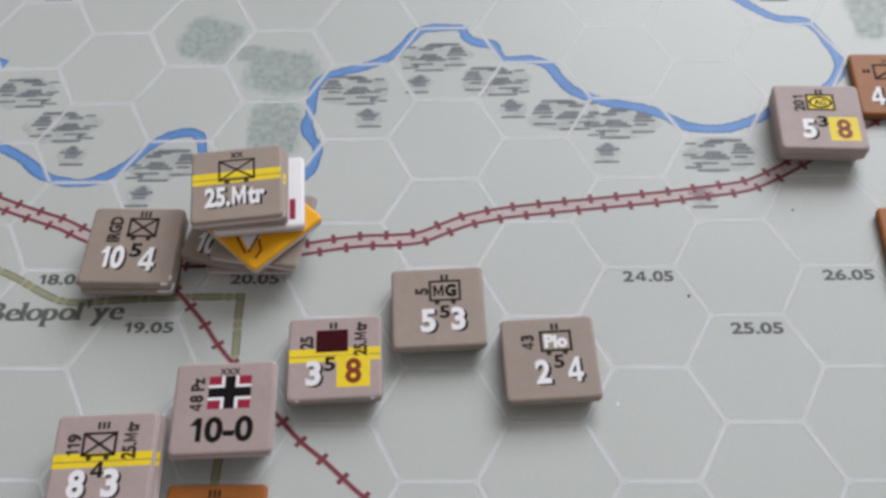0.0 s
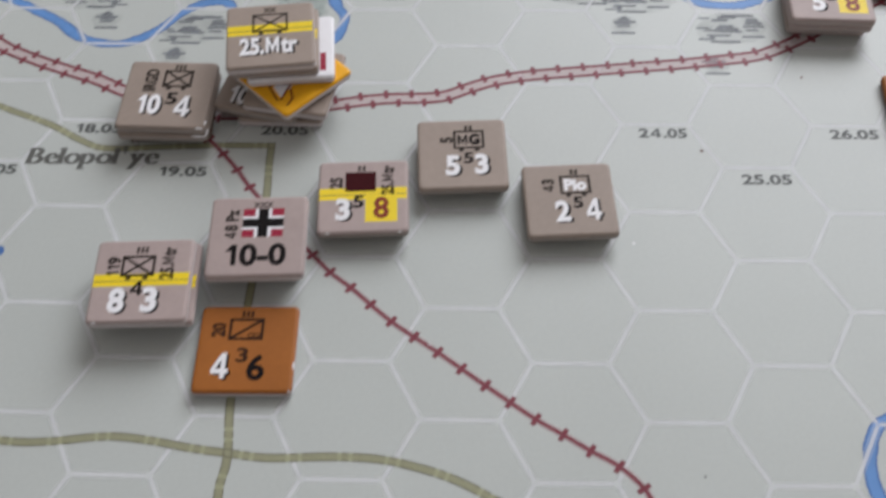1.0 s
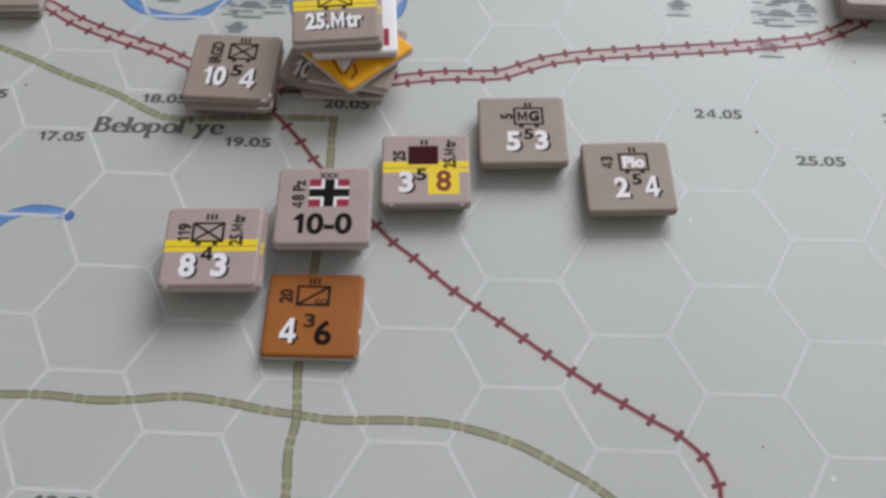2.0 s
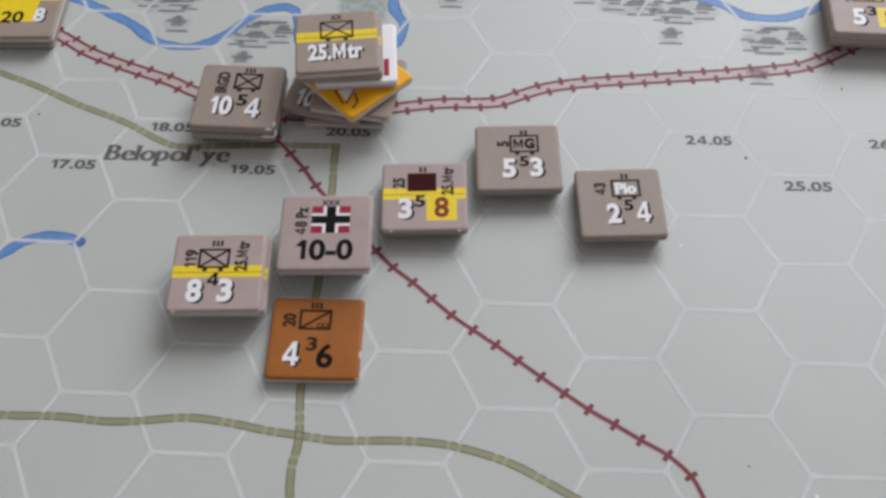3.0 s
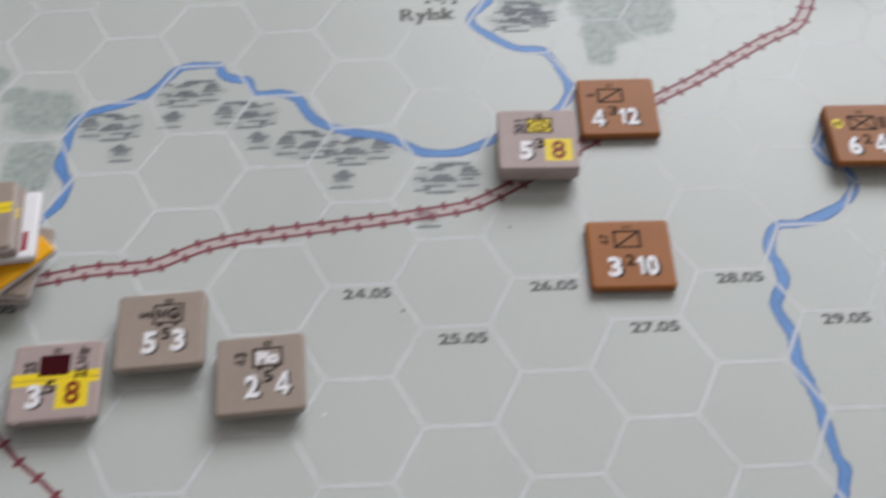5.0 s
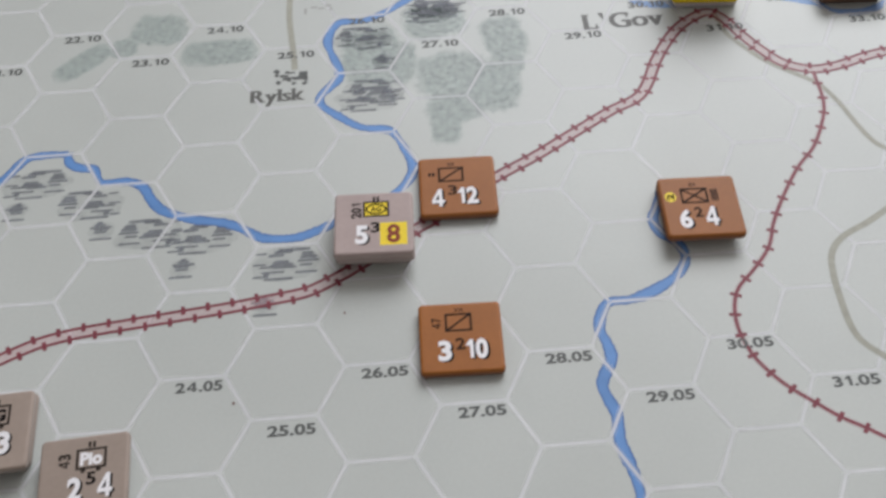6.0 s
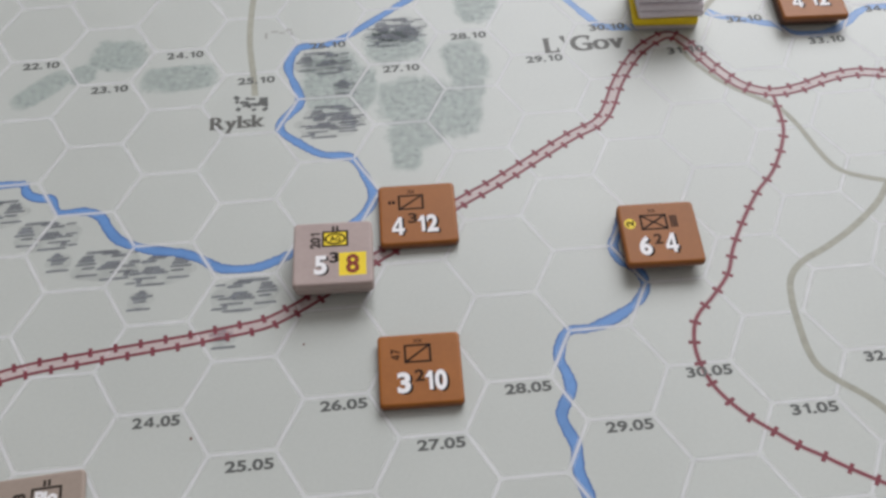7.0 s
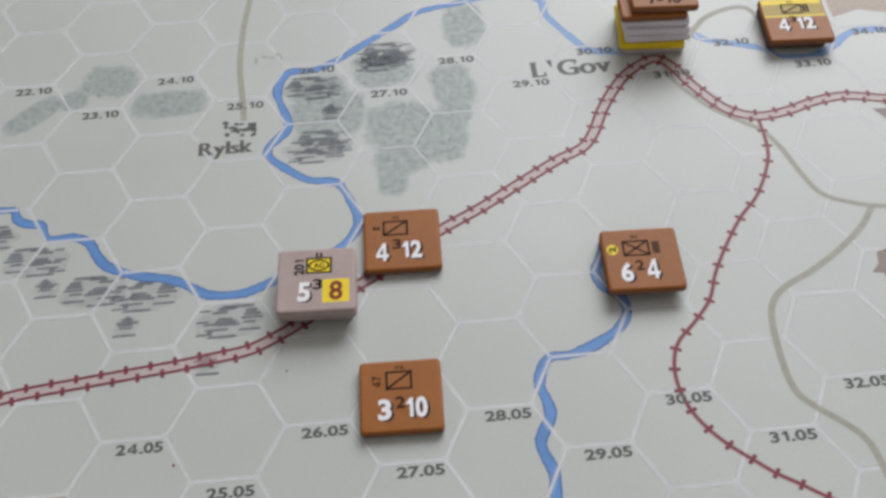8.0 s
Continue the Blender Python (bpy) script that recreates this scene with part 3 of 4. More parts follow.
def marsh(x, y, tuft=True, mirror=1, head=True, seed=0):
    """Level strokes that thicken to clumps, with a small tuft and a stroke below."""
    rnd = random.Random(seed + 40)
    verts, faces = [], []

    def stroke(cx, cy, ln, th):
        cx, cy = x + mirror * cx + rnd.uniform(-0.012, 0.012), y + cy
        k = len(verts)
        e = min(ln * 0.2, 0.04)
        z = Z_MARSH + len(faces) * 3e-8 + seed * 1e-8
        verts.extend((px * S, py * S, z) for px, py in ((cx - ln / 2, cy - th * 0.2), (cx - ln / 2 + e, cy - th / 2), (cx + ln / 2 - e, cy - th / 2), (cx + ln / 2, cy + th * 0.1), (cx + ln / 2 - e, cy + th / 2), (cx - ln / 2 + e, cy + th / 2)))
        faces.append(tuple(range(k, k + 6)))

    if head:
        for s in ((-0.12, 0.31, 0.6, 0.07), (0.06, 0.27, 0.36, 0.07), (0.2, 0.2, 0.3, 0.07), (-0.36, 0.21, 0.24, 0.08), (-0.36, 0.13, 0.32, 0.08), (-0.37, 0.05, 0.4, 0.06), (-0.32, -0.04, 0.26, 0.055),
                  (0.45, 0.25, 0.22, 0.045), (0.12, 0.05, 0.3, 0.07), (0.1, -0.01, 0.42, 0.07), (0.03, -0.07, 0.42, 0.06), (0.36, -0.05, 0.3, 0.05), (0.48, 0.01, 0.26, 0.045), (-0.33, -0.2, 0.42, 0.05),
                  (0.26, -0.17, 0.44, 0.05), (0.36, -0.23, 0.12, 0.1), (0.5, -0.26, 0.22, 0.05), (0.14, -0.32, 0.54, 0.055)):
            stroke(*s)
    for cx, cy, rx, ry in ([(0.0, 0.0, 0.62, 0.36)] if head else []) + ([(0.3, -0.62, 0.24, 0.2)] if tuft else []):
        ring = []
        for q in range(30):
            a = q * math.pi / 15
            k = 1 + 0.3 * noise.noise((math.cos(a) * 1.7, math.sin(a) * 1.7, seed * 2.3 + cx))
            ring.append(((x + mirror * (cx + rx * k * math.cos(a))) * S, (y + cy + ry * k * math.sin(a)) * S, Z_MARSH - 1.5e-6 + seed * 1e-8))
        put("marsh_wash", mesh_of("marsh_wash", ring, [tuple(range(30))]), MARSHWASH, sheet, "faint grey wash under marsh strokes")
    if tuft:
        for s in ((0.28, -0.46, 0.12, 0.06), (0.28, -0.51, 0.24, 0.06), (0.29, -0.57, 0.42, 0.055), (0.3, -0.62, 0.3, 0.05), (0.3, -0.68, 0.26, 0.05), (0.32, -0.84, 0.44, 0.055)):
            stroke(*s)
    tagged(put("marsh_patch", mesh_of("marsh_patch", verts, faces), MARSH, sheet, "blue-grey printed marsh strokes"), kind="stuff")


for k, w in enumerate([(-10.37, 4.66, False), (-9.55, 3.86, True), (-7.65, 2.98, True, -1), (-4.6, 4.63), (-3.16, 5.40, True, -1), (-2.15, 4.80), (-0.97, 4.0, False), (-0.02, 3.80, True, -1), (1.52, 3.08, False, -1),
                       (3.0, 8.86, False), (3.1, 8.75, True, 1, False), (4.5, 9.55, False, -1), (4.62, 9.75, False), (3.2, 7.25, False), (3.1, 7.05, False, -1), (-12.6, 3.5, False), (0.82, 2.86, True, 1, False), (-13.4, 5.0, True), (-10.45, 7.35, False)]):
    marsh(*w, seed=k)

# hex numbers
for col in range(14, 35):
    for row in (5, 10):
        cx, cy = printed(*hex_middle(col, row))
        lettering("hex_number", "%d.%02d" % (col, row), GREY, sheet, (cx + 0.12) * S, (cy + (0.64 if col == 25 else 0.695)) * S, 0.76 * S, 0.2 * S, Z_TEXT, bold=0.032)
for col in (16, 18):
    cx, cy = hex_middle(col, 1)
    lettering("hex_number", "%d.01" % col, GREY, sheet, (cx + 0.12) * S, (cy + 0.695) * S, 0.76 * S, 0.2 * S, Z_TEXT, bold=0.022)

# town names and marks
lettering("town_name", "Belopol'ye", NAMEINK, sheet, -8.83 * S, 0.1 * S, 2.1 * S, 0.46 * S, Z_TEXT, 0.5, "book", slant=0.1)
lettering("town_name", "Rylsk", NAMEINK, sheet, 1.27 * S, 7.27 * S, 1.08 * S, 0.46 * S, Z_TEXT, 0, "book")
lettering("town_name", "L'Gov", NAMEINK, sheet, 8.44 * S, 8.87 * S, 1.7 * S, 0.5 * S, Z_TEXT, 0, "book")


def town_mark(x, y, size, seed):
    rnd = random.Random(seed)
    verts, faces = [], []
    for k in range(24):
        cx, cy = x + rnd.uniform(-1, 1) * size * 0.5, y + rnd.uniform(-1, 1) * size * 0.36
        w, h, a = rnd.uniform(0.035, 0.09), rnd.uniform(0.022, 0.05), rnd.choice((0.0, 0.0, 0.6, -0.6)) + rnd.uniform(-0.1, 0.1)
        n = len(verts)
        for px, py in ((-w, -h), (w, -h), (w, h), (-w, h)):
            verts.append(((cx + px * math.cos(a) - py * math.sin(a)) * S, (cy + px * math.sin(a) + py * math.cos(a)) * S, Z_TEXT + k * 5e-8))
        faces.append((n, n + 1, n + 2, n + 3))
    tagged(put("town_mark", mesh_of("town_mark", verts, faces), GREY, sheet, "small dark blocks of a printed town"), kind="stuff")


town_mark(1.53, 7.85, 0.62, 3)
FAINT = material("faint_print", (0.36, 0.36, 0.34), 0.5)


def rect(x, y, w, h):
    return [(x - w / 2, y - h / 2), (x + w / 2, y - h / 2), (x + w / 2, y + h / 2), (x - w / 2, y + h / 2)]


def print_shape(points, mat=BROWNPRINT, z=Z_TEXT, name="printed_mark", label="grey-brown printed mark"):
    put(name, mesh_of(name, [(x * S, y * S, z) for x, y in points], [tuple(range(len(points)))]), mat, sheet, label)


print_shape([(12.88, 2.92), (13.05, 3.1), (13.1, 3.35), (13.5, 3.5), (13.9, 3.1), (13.7, 2.6), (13.12, 2.62), (13.08, 2.88)])
print_shape([(14.22, 6.92), (15.0, 6.9), (15.0, 6.66), (14.4, 6.62)])
print_shape([(14.3, 9.75), (14.9, 9.95), (15.4, 9.8), (16.5, 9.6), (16.5, 11.4), (14.3, 11.4)], mat=material("tan_print", (0.45, 0.38, 0.32), 0.5), z=Z_ROAD, label="tan printed town area")


# a faint village mark and the river's rounded spring
for x, y, w, h in ((1.82, 9.84, 0.05, 0.2), (2.0, 9.95, 0.14, 0.05), (2.15, 9.9, 0.12, 0.045), (2.3, 9.98, 0.12, 0.06), (2.36, 9.86, 0.05, 0.08)):
    print_shape(rect(x, y, w, h), FAINT, name="village_mark", label="faint grey printed village mark")
print_shape([(-9.88 + 0.1 * math.cos(k * 0.3927), -1.7 + 0.1 * math.sin(k * 0.3927)) for k in range(16)], RIVEREDGE, Z_HEX - 1e-6, "river_spring", "round end of the blue river")


def speck(x, y, r, mat, label="tiny dark speck on the paper"):
    print_shape([(x + r * math.cos(a) * 0.7, y + r * math.sin(a)) for a in np.linspace(0, 2 * math.pi, 9)[:-1]], mat, Z_TEXT, "speck", label)


speck(0.70, 0.35, 0.032, SPECK)
speck(2.5, 1.94, 0.025, SPECK)
speck(-11.22, 0.94, 0.03, NAMEINK)
speck(0.15, -5.09, 0.022, NAMEINK)
for x, y, r in ((1.0, -5.5, 0.04), (-0.49, -1.44, 0.03), (-3.43, -3.2, 0.018)):
    speck(x, y, r, DUST, "tiny pale fleck of dust on the paper")


# ---- counters ----
def outline(half, radius, z):
    pts = []
    for cx, cy, a0 in ((1, 1, 0), (-1, 1, 90), (-1, -1, 180), (1, -1, 270)):
        for k in range(6):
            a = radians(a0 + 18 * k)
            pts.append((cx * (half - radius) + radius * math.cos(a), cy * (half - radius) + radius * math.sin(a), z))
    return pts


def rings(levels, cap_bottom, cap_top):
    verts, faces = [], []
    for half, radius, z in levels:
        verts += outline(half, radius, z)
    n = 24
    for r in range(len(levels) - 1):
        for k in range(n):
            a, b = r * n + k, r * n + (k + 1) % n
            faces.append((a, b, b + n, a + n))
    if cap_bottom:
        faces.append(tuple(reversed(range(n))))
    if cap_top:
        faces.append(tuple(range((len(levels) - 1) * n, len(levels) * n)))
    me = mesh_of("card", verts, faces)
    for p in me.polygons:
        p.use_smooth = len(p.vertices) == 4
    return me


H2 = CARD / 2
BOARD_MESH = rings([(H2 - 0.0004, 0.0008, 0.0), (H2 - 0.0001, 0.0008, 0.0003), (H2, 0.0008, 0.0007), (H2 - 0.00002, 0.0008, THICK - 0.0005)], True, True)
FACE_MESH = rings([(H2 - 0.00001, 0.0008, THICK - 0.0005), (H2 - 0.00005, 0.0008, THICK - 0.00026), (H2 - 0.00016, 0.0008, THICK - 0.0001), (H2 - 0.00034, 0.0008, THICK - 0.00002), (H2 - 0.0006, 0.0007, THICK)], False, True)
FACES = {}


def counter(label, x, y, z, turn, face, board=BOARD, tilt=(0, 0), size=1.0):
    """A square card counter with its base at z (metres); x, y in hex sides. Returns the thing."""
    ob = new("game_counter")
    ob.empty_display_size = 0.01
    ob.matrix_basis = pose(x * S, y * S, z, tilt[0], tilt[1], turn) @ Matrix.Scale(size, 4)
    tagged(ob, label, "game counter", group="counters on the map")
    for key, mesh, mat in (("board", BOARD_MESH, board), ("face", FACE_MESH, face)):
        if (key, mat.name) not in FACES:
            FACES[(key, mat.name)] = mesh.copy()
        put(key, FACES[(key, mat.name)], mat, ob)
    return ob


TOP = THICK + 4e-6


def on(ob, name, mat, pts, level=0, label=""):
    """A printed polygon on a counter; points in shares of the counter's side."""
    me = mesh_of(name, [(px * CARD, py * CARD, TOP + level * 2e-6) for px, py in pts], [tuple(range(len(pts)))])
    return put(name, me, mat, ob, label)


def write(ob, text, mat, x, y, w, h, turn=0, level=3, bold=0.03, name="digit", slant=0.0):
    return lettering(name, text, mat, ob, x * CARD, y * CARD, w * CARD, h * CARD, TOP + level * 2e-6, turn, bold, slant=slant)


def cast(ob, text, x, y, w, h, name="digit"):
    """White figures with a black drop shadow."""
    w *= 0.94
    write(ob, text, BLACK, x + 0.028, y - 0.02, w, h, level=2, bold=0.04, name=name + "_shade")
    write(ob, text, WHITE, x, y, w, h, level=3, bold=0.04, name=name)


def stroke_mesh(a, b, th, z):
    a, b = np.array(a, float), np.array(b, float)
    d = (b - a) / np.linalg.norm(b - a)
    n = np.array((-d[1], d[0])) * th / 2
    return mesh_of("stroke", [(q[0] * CARD, q[1] * CARD, z) for q in (a - n, b - n, b + n, a + n)], [(0, 1, 2, 3)])


def frame_lines(ob, x, y, w, h, lines, mat=THININK, th=0.03, wheels=False, level=3, name="unit_symbol"):
    """A box drawn as one closed line; inner lines and wheels are pieces of it."""
    z = TOP + level * 2e-6
    verts = [((x + sx * (w + k) / 2) * CARD, (y + sy * (h + k) / 2) * CARD, z) for k in (th, -th) for sx, sy in ((-1, -1), (1, -1), (1, 1), (-1, 1))]
    box = put(name, mesh_of(name, verts, [(k, (k + 1) % 4, 4 + (k + 1) % 4, 4 + k) for k in range(4)]), mat, ob)
    for k, ((ax, ay), (bx, by)) in enumerate(lines):
        put("diagonal", stroke_mesh((x + ax * w / 2, y + ay * h / 2), (x + bx * w / 2, y + by * h / 2), th, z + (k + 1) * 2e-7), mat, box)
    if wheels:
        for s in (-0.55, 0.55):
            pts = [((x + s * w / 2 + 0.03 * math.cos(q * 0.6283)) * CARD, (y - h / 2 - 0.03 + 0.03 * math.sin(q * 0.6283)) * CARD, z + 1e-6) for q in range(10)]
            put("wheel", mesh_of("wheel", pts, [tuple(range(10))]), mat, box)


CROSS = [((-1, -1), (1, 1)), ((-1, 1), (1, -1))]
SLASH = [((-1, -1), (1, 1))]


def rank(ob, text, x, y):
    write(ob, text, THININK, x, y - 0.012, 0.036 * len(text) + 0.012, 0.078, bold=0.03, name="rank_mark")


def ring_mark(ob, x, y, rx, ry, mat, th=0.02, level=4, name="oval"):
    verts, faces = [], []
    n = 28
    for k in range(n):
        a = 2 * math.pi * k / n
        for r in (1, 0):
            verts.append(((x + (rx - (1 - r) * th) * math.cos(a)) * CARD, (y + (ry - (1 - r) * th) * math.sin(a)) * CARD, TOP + level * 2e-6))
    for k in range(n):
        a, b = 2 * k, 2 * ((k + 1) % n)
        faces.append((a, a + 1, b + 1, b))
    put(name, mesh_of(name, verts, faces), mat, ob)


def band(ob, y, h, mat=YELLOW):
    on(ob, "stripe", mat, rect(0, y, 0.965, h), 0, "yellow stripe")
    on(ob, "stripe_line", OCHRE, rect(0, y - h * 0.08, 0.965, h * 0.1), 0.5)


def under(n, x, y, turn, face=BEIGE, board=BOARD, label="plain beige card counter lying under another", seed=0, size=0.93):
    rnd = random.Random(seed)
    for k in range(n):
        counter(label, x + rnd.uniform(-0.03, 0.03), y + rnd.uniform(-0.03, 0.03), BASE + k * STEP, turn + rnd.uniform(-1.5, 1.5), face, board, size=size)


BASE, STEP = 0.00005, THICK + 0.00003

# pioneer battalion
under(1, -1.43, -0.80, 2.6, seed=1)
c = counter("beige card counter printed Pio with white figures", -1.43, -0.88, BASE + STEP, 3.6, BEIGE, size=0.98)
frame_lines(c, 0.08, 0.2, 0.315, 0.23, [], wheels=True)
write(c, "Pio", WHITE, 0.08, 0.2, 0.25, 0.17, bold=0.05, name="word")
rank(c, "II", 0.08, 0.39)
write(c, "43", THININK, -0.22, 0.2, 0.18, 0.145, 90, bold=0.05, name="unit_number")
cast(c, "2", -0.09, -0.16, 0.17, 0.29), write(c, "5", BLACK, 0.09, -0.05, 0.11, 0.16), cast(c, "4", 0.25, -0.15, 0.17, 0.29)

# machine-gun battalion
under(1, -3.03, 0.06, 3.9, seed=2)
c = counter("beige card counter printed MG with white figures", -3.03, -0.02, BASE + STEP, 3.1, BEIGE)
frame_lines(c, 0.08, 0.2, 0.32, 0.24, [], wheels=True)
write(c, "MG", BLACK, 0.08, 0.2, 0.25, 0.165, bold=0.06, name="word")
rank(c, "II", 0.08, 0.38)
write(c, "5", THININK, -0.17, 0.2, 0.09, 0.148, 90, bold=0.05, name="unit_number")
cast(c, "5", -0.11, -0.17, 0.17, 0.29), write(c, "5", BLACK, 0.07, -0.07, 0.11, 0.16), cast(c, "3", 0.21, -0.16, 0.16, 0.29)

# motorised battalion with the yellow stripe
under(1, -4.49, -0.78, 3.4, seed=3)
c = counter("beige card counter with yellow stripe and yellow square", -4.49, -0.86, BASE + STEP, 3.0, ROSE, size=0.99)
band(c, 0.03, 0.16)
on(c, "red_box", DARKRED, rect(-0.03, 0.2, 0.34, 0.27), 2, "dark red unit box")
rank(c, "II", -0.02, 0.4)
write(c, "25", THININK, -0.3, 0.19, 0.16, 0.148, 90, bold=0.05, name="unit_number")
write(c, "25.Mtr", THININK, 0.27, 0.215, 0.42, 0.148, 90, bold=0.05, name="division_name")
on(c, "yellow_square", YELLOW, rect(0.2, -0.17, 0.35, 0.38), 1, "yellow square")
cast(c, "3", -0.22, -0.18, 0.17, 0.3), write(c, "5", BLACK, -0.05, -0.08, 0.12, 0.17), write(c, "8", DIGITRED, 0.2, -0.17, 0.17, 0.3)

# corps command
under(2, -5.94, -1.60, 2.4, ROSE, PALEBOARD, seed=4, size=0.88)
c = counter("rosy beige card counter with a red and black flag", -5.94, -1.73, BASE + 2 * STEP, 2.6, ROSE, PALEBOARD, size=1.03)
on(c, "flag", RED, rect(0.05, 0.16, 0.42, 0.36), 1, "red, white and black cross flag")
for k, (w, h) in enumerate(((0.42, 0.17), (0.17, 0.36))):
    on(c, "white_bar", WHITE, rect(0.05, 0.16, w, h), 2 + 0.3 * k)
for k, (w, h) in enumerate(((0.42, 0.105), (0.105, 0.36))):
    on(c, "black_bar", BLACK, rect(0.05, 0.16, w, h), 3 + 0.3 * k)
write(c, "xxx", THININK, 0.04, 0.39, 0.21, 0.07, bold=0.02, name="rank_mark")
write(c, "48 Pz", THININK, -0.27, 0.15, 0.37, 0.14, 90, bold=0.045, name="corps_name")
write(c, "10-0", BLACK, 0.0, -0.24, 0.62, 0.28, bold=0.035)

# motorised regiment
under(1, -7.44, -2.38, 2.6, LILAC, PALEBOARD, "pale card counter lying under another", seed=5, size=0.9)
c = counter("rosy beige card counter showing a striped edge", -7.40, -2.44, BASE + STEP, 2.2, ROSE, PALEBOARD, size=0.99)
band(c, 0.0, 0.15)
c = counter("rosy beige card counter with a yellow stripe", -7.47, -2.51, BASE + 2 * STEP, 2.8, ROSE, PALEBOARD, size=1.01)
band(c, 0.0, 0.15)
frame_lines(c, -0.05, 0.17, 0.315, 0.23, CROSS, wheels=True)
rank(c, "III", -0.03, 0.38)
write(c, "119", THININK, -0.3, 0.17, 0.24, 0.148, 90, bold=0.05, name="unit_number")
write(c, "25.Mtr", THININK, 0.25, 0.2, 0.4, 0.148, 90, bold=0.05, name="division_name")
cast(c, "8", -0.22, -0.24, 0.18, 0.3), write(c, "4", BLACK, -0.03, -0.1, 0.13, 0.17), cast(c, "3", 0.11, -0.24, 0.17, 0.3)

# orange cavalry regiment
c = counter("orange card counter with a boxed diagonal and figures", -5.94, -3.39, BASE, 0.8, ORANGE, PALEBOARD)
frame_lines(c, -0.02, 0.22, 0.325, 0.225, SLASH)
ring_mark(c, 0.035, 0.15, 0.035, 0.03, BLACK, 0.012), ring_mark(c, 0.095, 0.15, 0.035, 0.03, BLACK, 0.012)
rank(c, "III", -0.02, 0.41)
write(c, "20", THININK, -0.3, 0.21, 0.17, 0.148, 90, bold=0.05, name="unit_number")
cast(c, "4", -0.24, -0.2, 0.18, 0.29), write(c, "3", THININK, -0.03, -0.08, 0.12, 0.17), write(c, "6", BLACK, 0.12, -0.22, 0.18, 0.3)

# infantry regiment
# foot counter: its dark colour paints the shadow under the stack
counter("card counter coloured as shade at the foot of a short stack", -7.69, 1.10, BASE, 2.5, SHADEBOARD, SHADEBOARD, size=0.97)
counter("beige card counter in a short stack", -7.70, 1.0, BASE + STEP, -1.2, BEIGE, BOARD, size=1.04)
c = counter("beige card counter with a crossed box and white figures", -7.70, 1.01, BASE + 2 * STEP, -1.4, BEIGE, size=1.04)
frame_lines(c, 0.08, 0.23, 0.30, 0.23, CROSS, wheels=True)
rank(c, "III", 0.08, 0.42)
write(c, "IRGD", THININK, -0.22, 0.2, 0.34, 0.148, 90, bold=0.05, name="unit_name")
cast(c, "10", -0.18, -0.16, 0.28, 0.3), write(c, "5", BLACK, 0.06, -0.07, 0.13, 0.18), cast(c, "4", 0.2, -0.18, 0.18, 0.3)

# the tall untidy stack
counter("beige card counter at the bottom of a stack", -5.93, 1.435, BASE, -1, BEIGE, PALEBOARD)
c = counter("beige card counter turned askew low in a stack", -6.196, 1.442, BASE + STEP, -12.8, BEIGE, BOARD)
cast(c, "10", -0.245, -0.27, 0.26, 0.29)
counter("beige card counter lying askew under an amber one", -5.72, 1.365, BASE + 2 * STEP, -9.7, BEIGE, PALEBOARD)
c = counter("amber card counter lying diagonally in a stack", -5.748, 1.372, BASE + 3 * STEP, 45.7, AMBER, PALEBOARD)
on(c, "white_wedge", WHITE, [(-0.19, -0.05), (-0.12, -0.13), (-0.161, -0.197), (-0.358, -0.24), (-0.321, -0.05)], 2, "white wedge")
for p, q in (((-0.3, 0.05), (-0.351, -0.037)), ((-0.351, -0.037), (-0.416, -0.255)), ((-0.1, -0.14), (-0.39, -0.27)), ((-0.19, -0.21), (-0.235, -0.28)), ((-0.235, -0.28), (-0.27, -0.345)), ((-0.27, -0.345), (-0.383, -0.383))):
    put("drawn_line", stroke_mesh(p, q, 0.025, TOP + 6e-6), DIGITRED, c)
c = counter("white card counter with a small red bar", -5.77, 1.715, BASE + 4 * STEP, 5.2, WHITE, PALEBOARD)
on(c, "red_bar", RED, rect(0.372, -0.255, 0.066, 0.285), 1, "red bar")
c = counter("beige card counter with a yellow stripe in a stack", -6.0, 1.72, BASE + 5 * STEP, 5.5, BEIGE, BOARD)
band(c, 0.06, 0.15)
c = counter("beige division counter with yellow stripe topping a stack", -6.05, 1.66, BASE + 6 * STEP, 7.0, BEIGE, PALEBOARD, size=1.01)
band(c, 0.09, 0.16)
frame_lines(c, 0.0, 0.19, 0.38, 0.27, CROSS, wheels=True, th=0.026)
write(c, "xx", THININK, 0.0, 0.4, 0.15, 0.08, bold=0.02, name="rank_mark")
cast(c, "25.Mtr", -0.02, -0.17, 0.69, 0.275, "division_name")

# assault gun battalion
under(1, 3.09, 3.53, -1.8, BEIGE, ROSEBOARD, seed=8, size=0.96)
counter("beige card counter in the middle of a short stack", 3.09, 3.48, BASE + STEP, -1.6, ROSE, ROSEBOARD, size=1.0)
c = counter("beige card counter with a yellow oval box", 3.08, 3.45, BASE + 2 * STEP, -2.0, ROSE, ROSEBOARD, size=1.01)
on(c, "yellow_box", YELLOW, rect(0.03, 0.22, 0.305, 0.23), 1, "yellow unit box")
frame_lines(c, 0.03, 0.22, 0.305, 0.23, [])
ring_mark(c, 0.03, 0.22, 0.135, 0.092, BLACK, 0.026)
write(c, "AG", BLACK, 0.03, 0.22, 0.14, 0.09, level=4, name="word")
rank(c, "II", 0.03, 0.4)
write(c, "201", THININK, -0.22, 0.2, 0.25, 0.135, 90, bold=0.045, name="unit_number")
on(c, "yellow_square", YELLOW, rect(0.25, -0.19, 0.34, 0.36), 1, "yellow square")
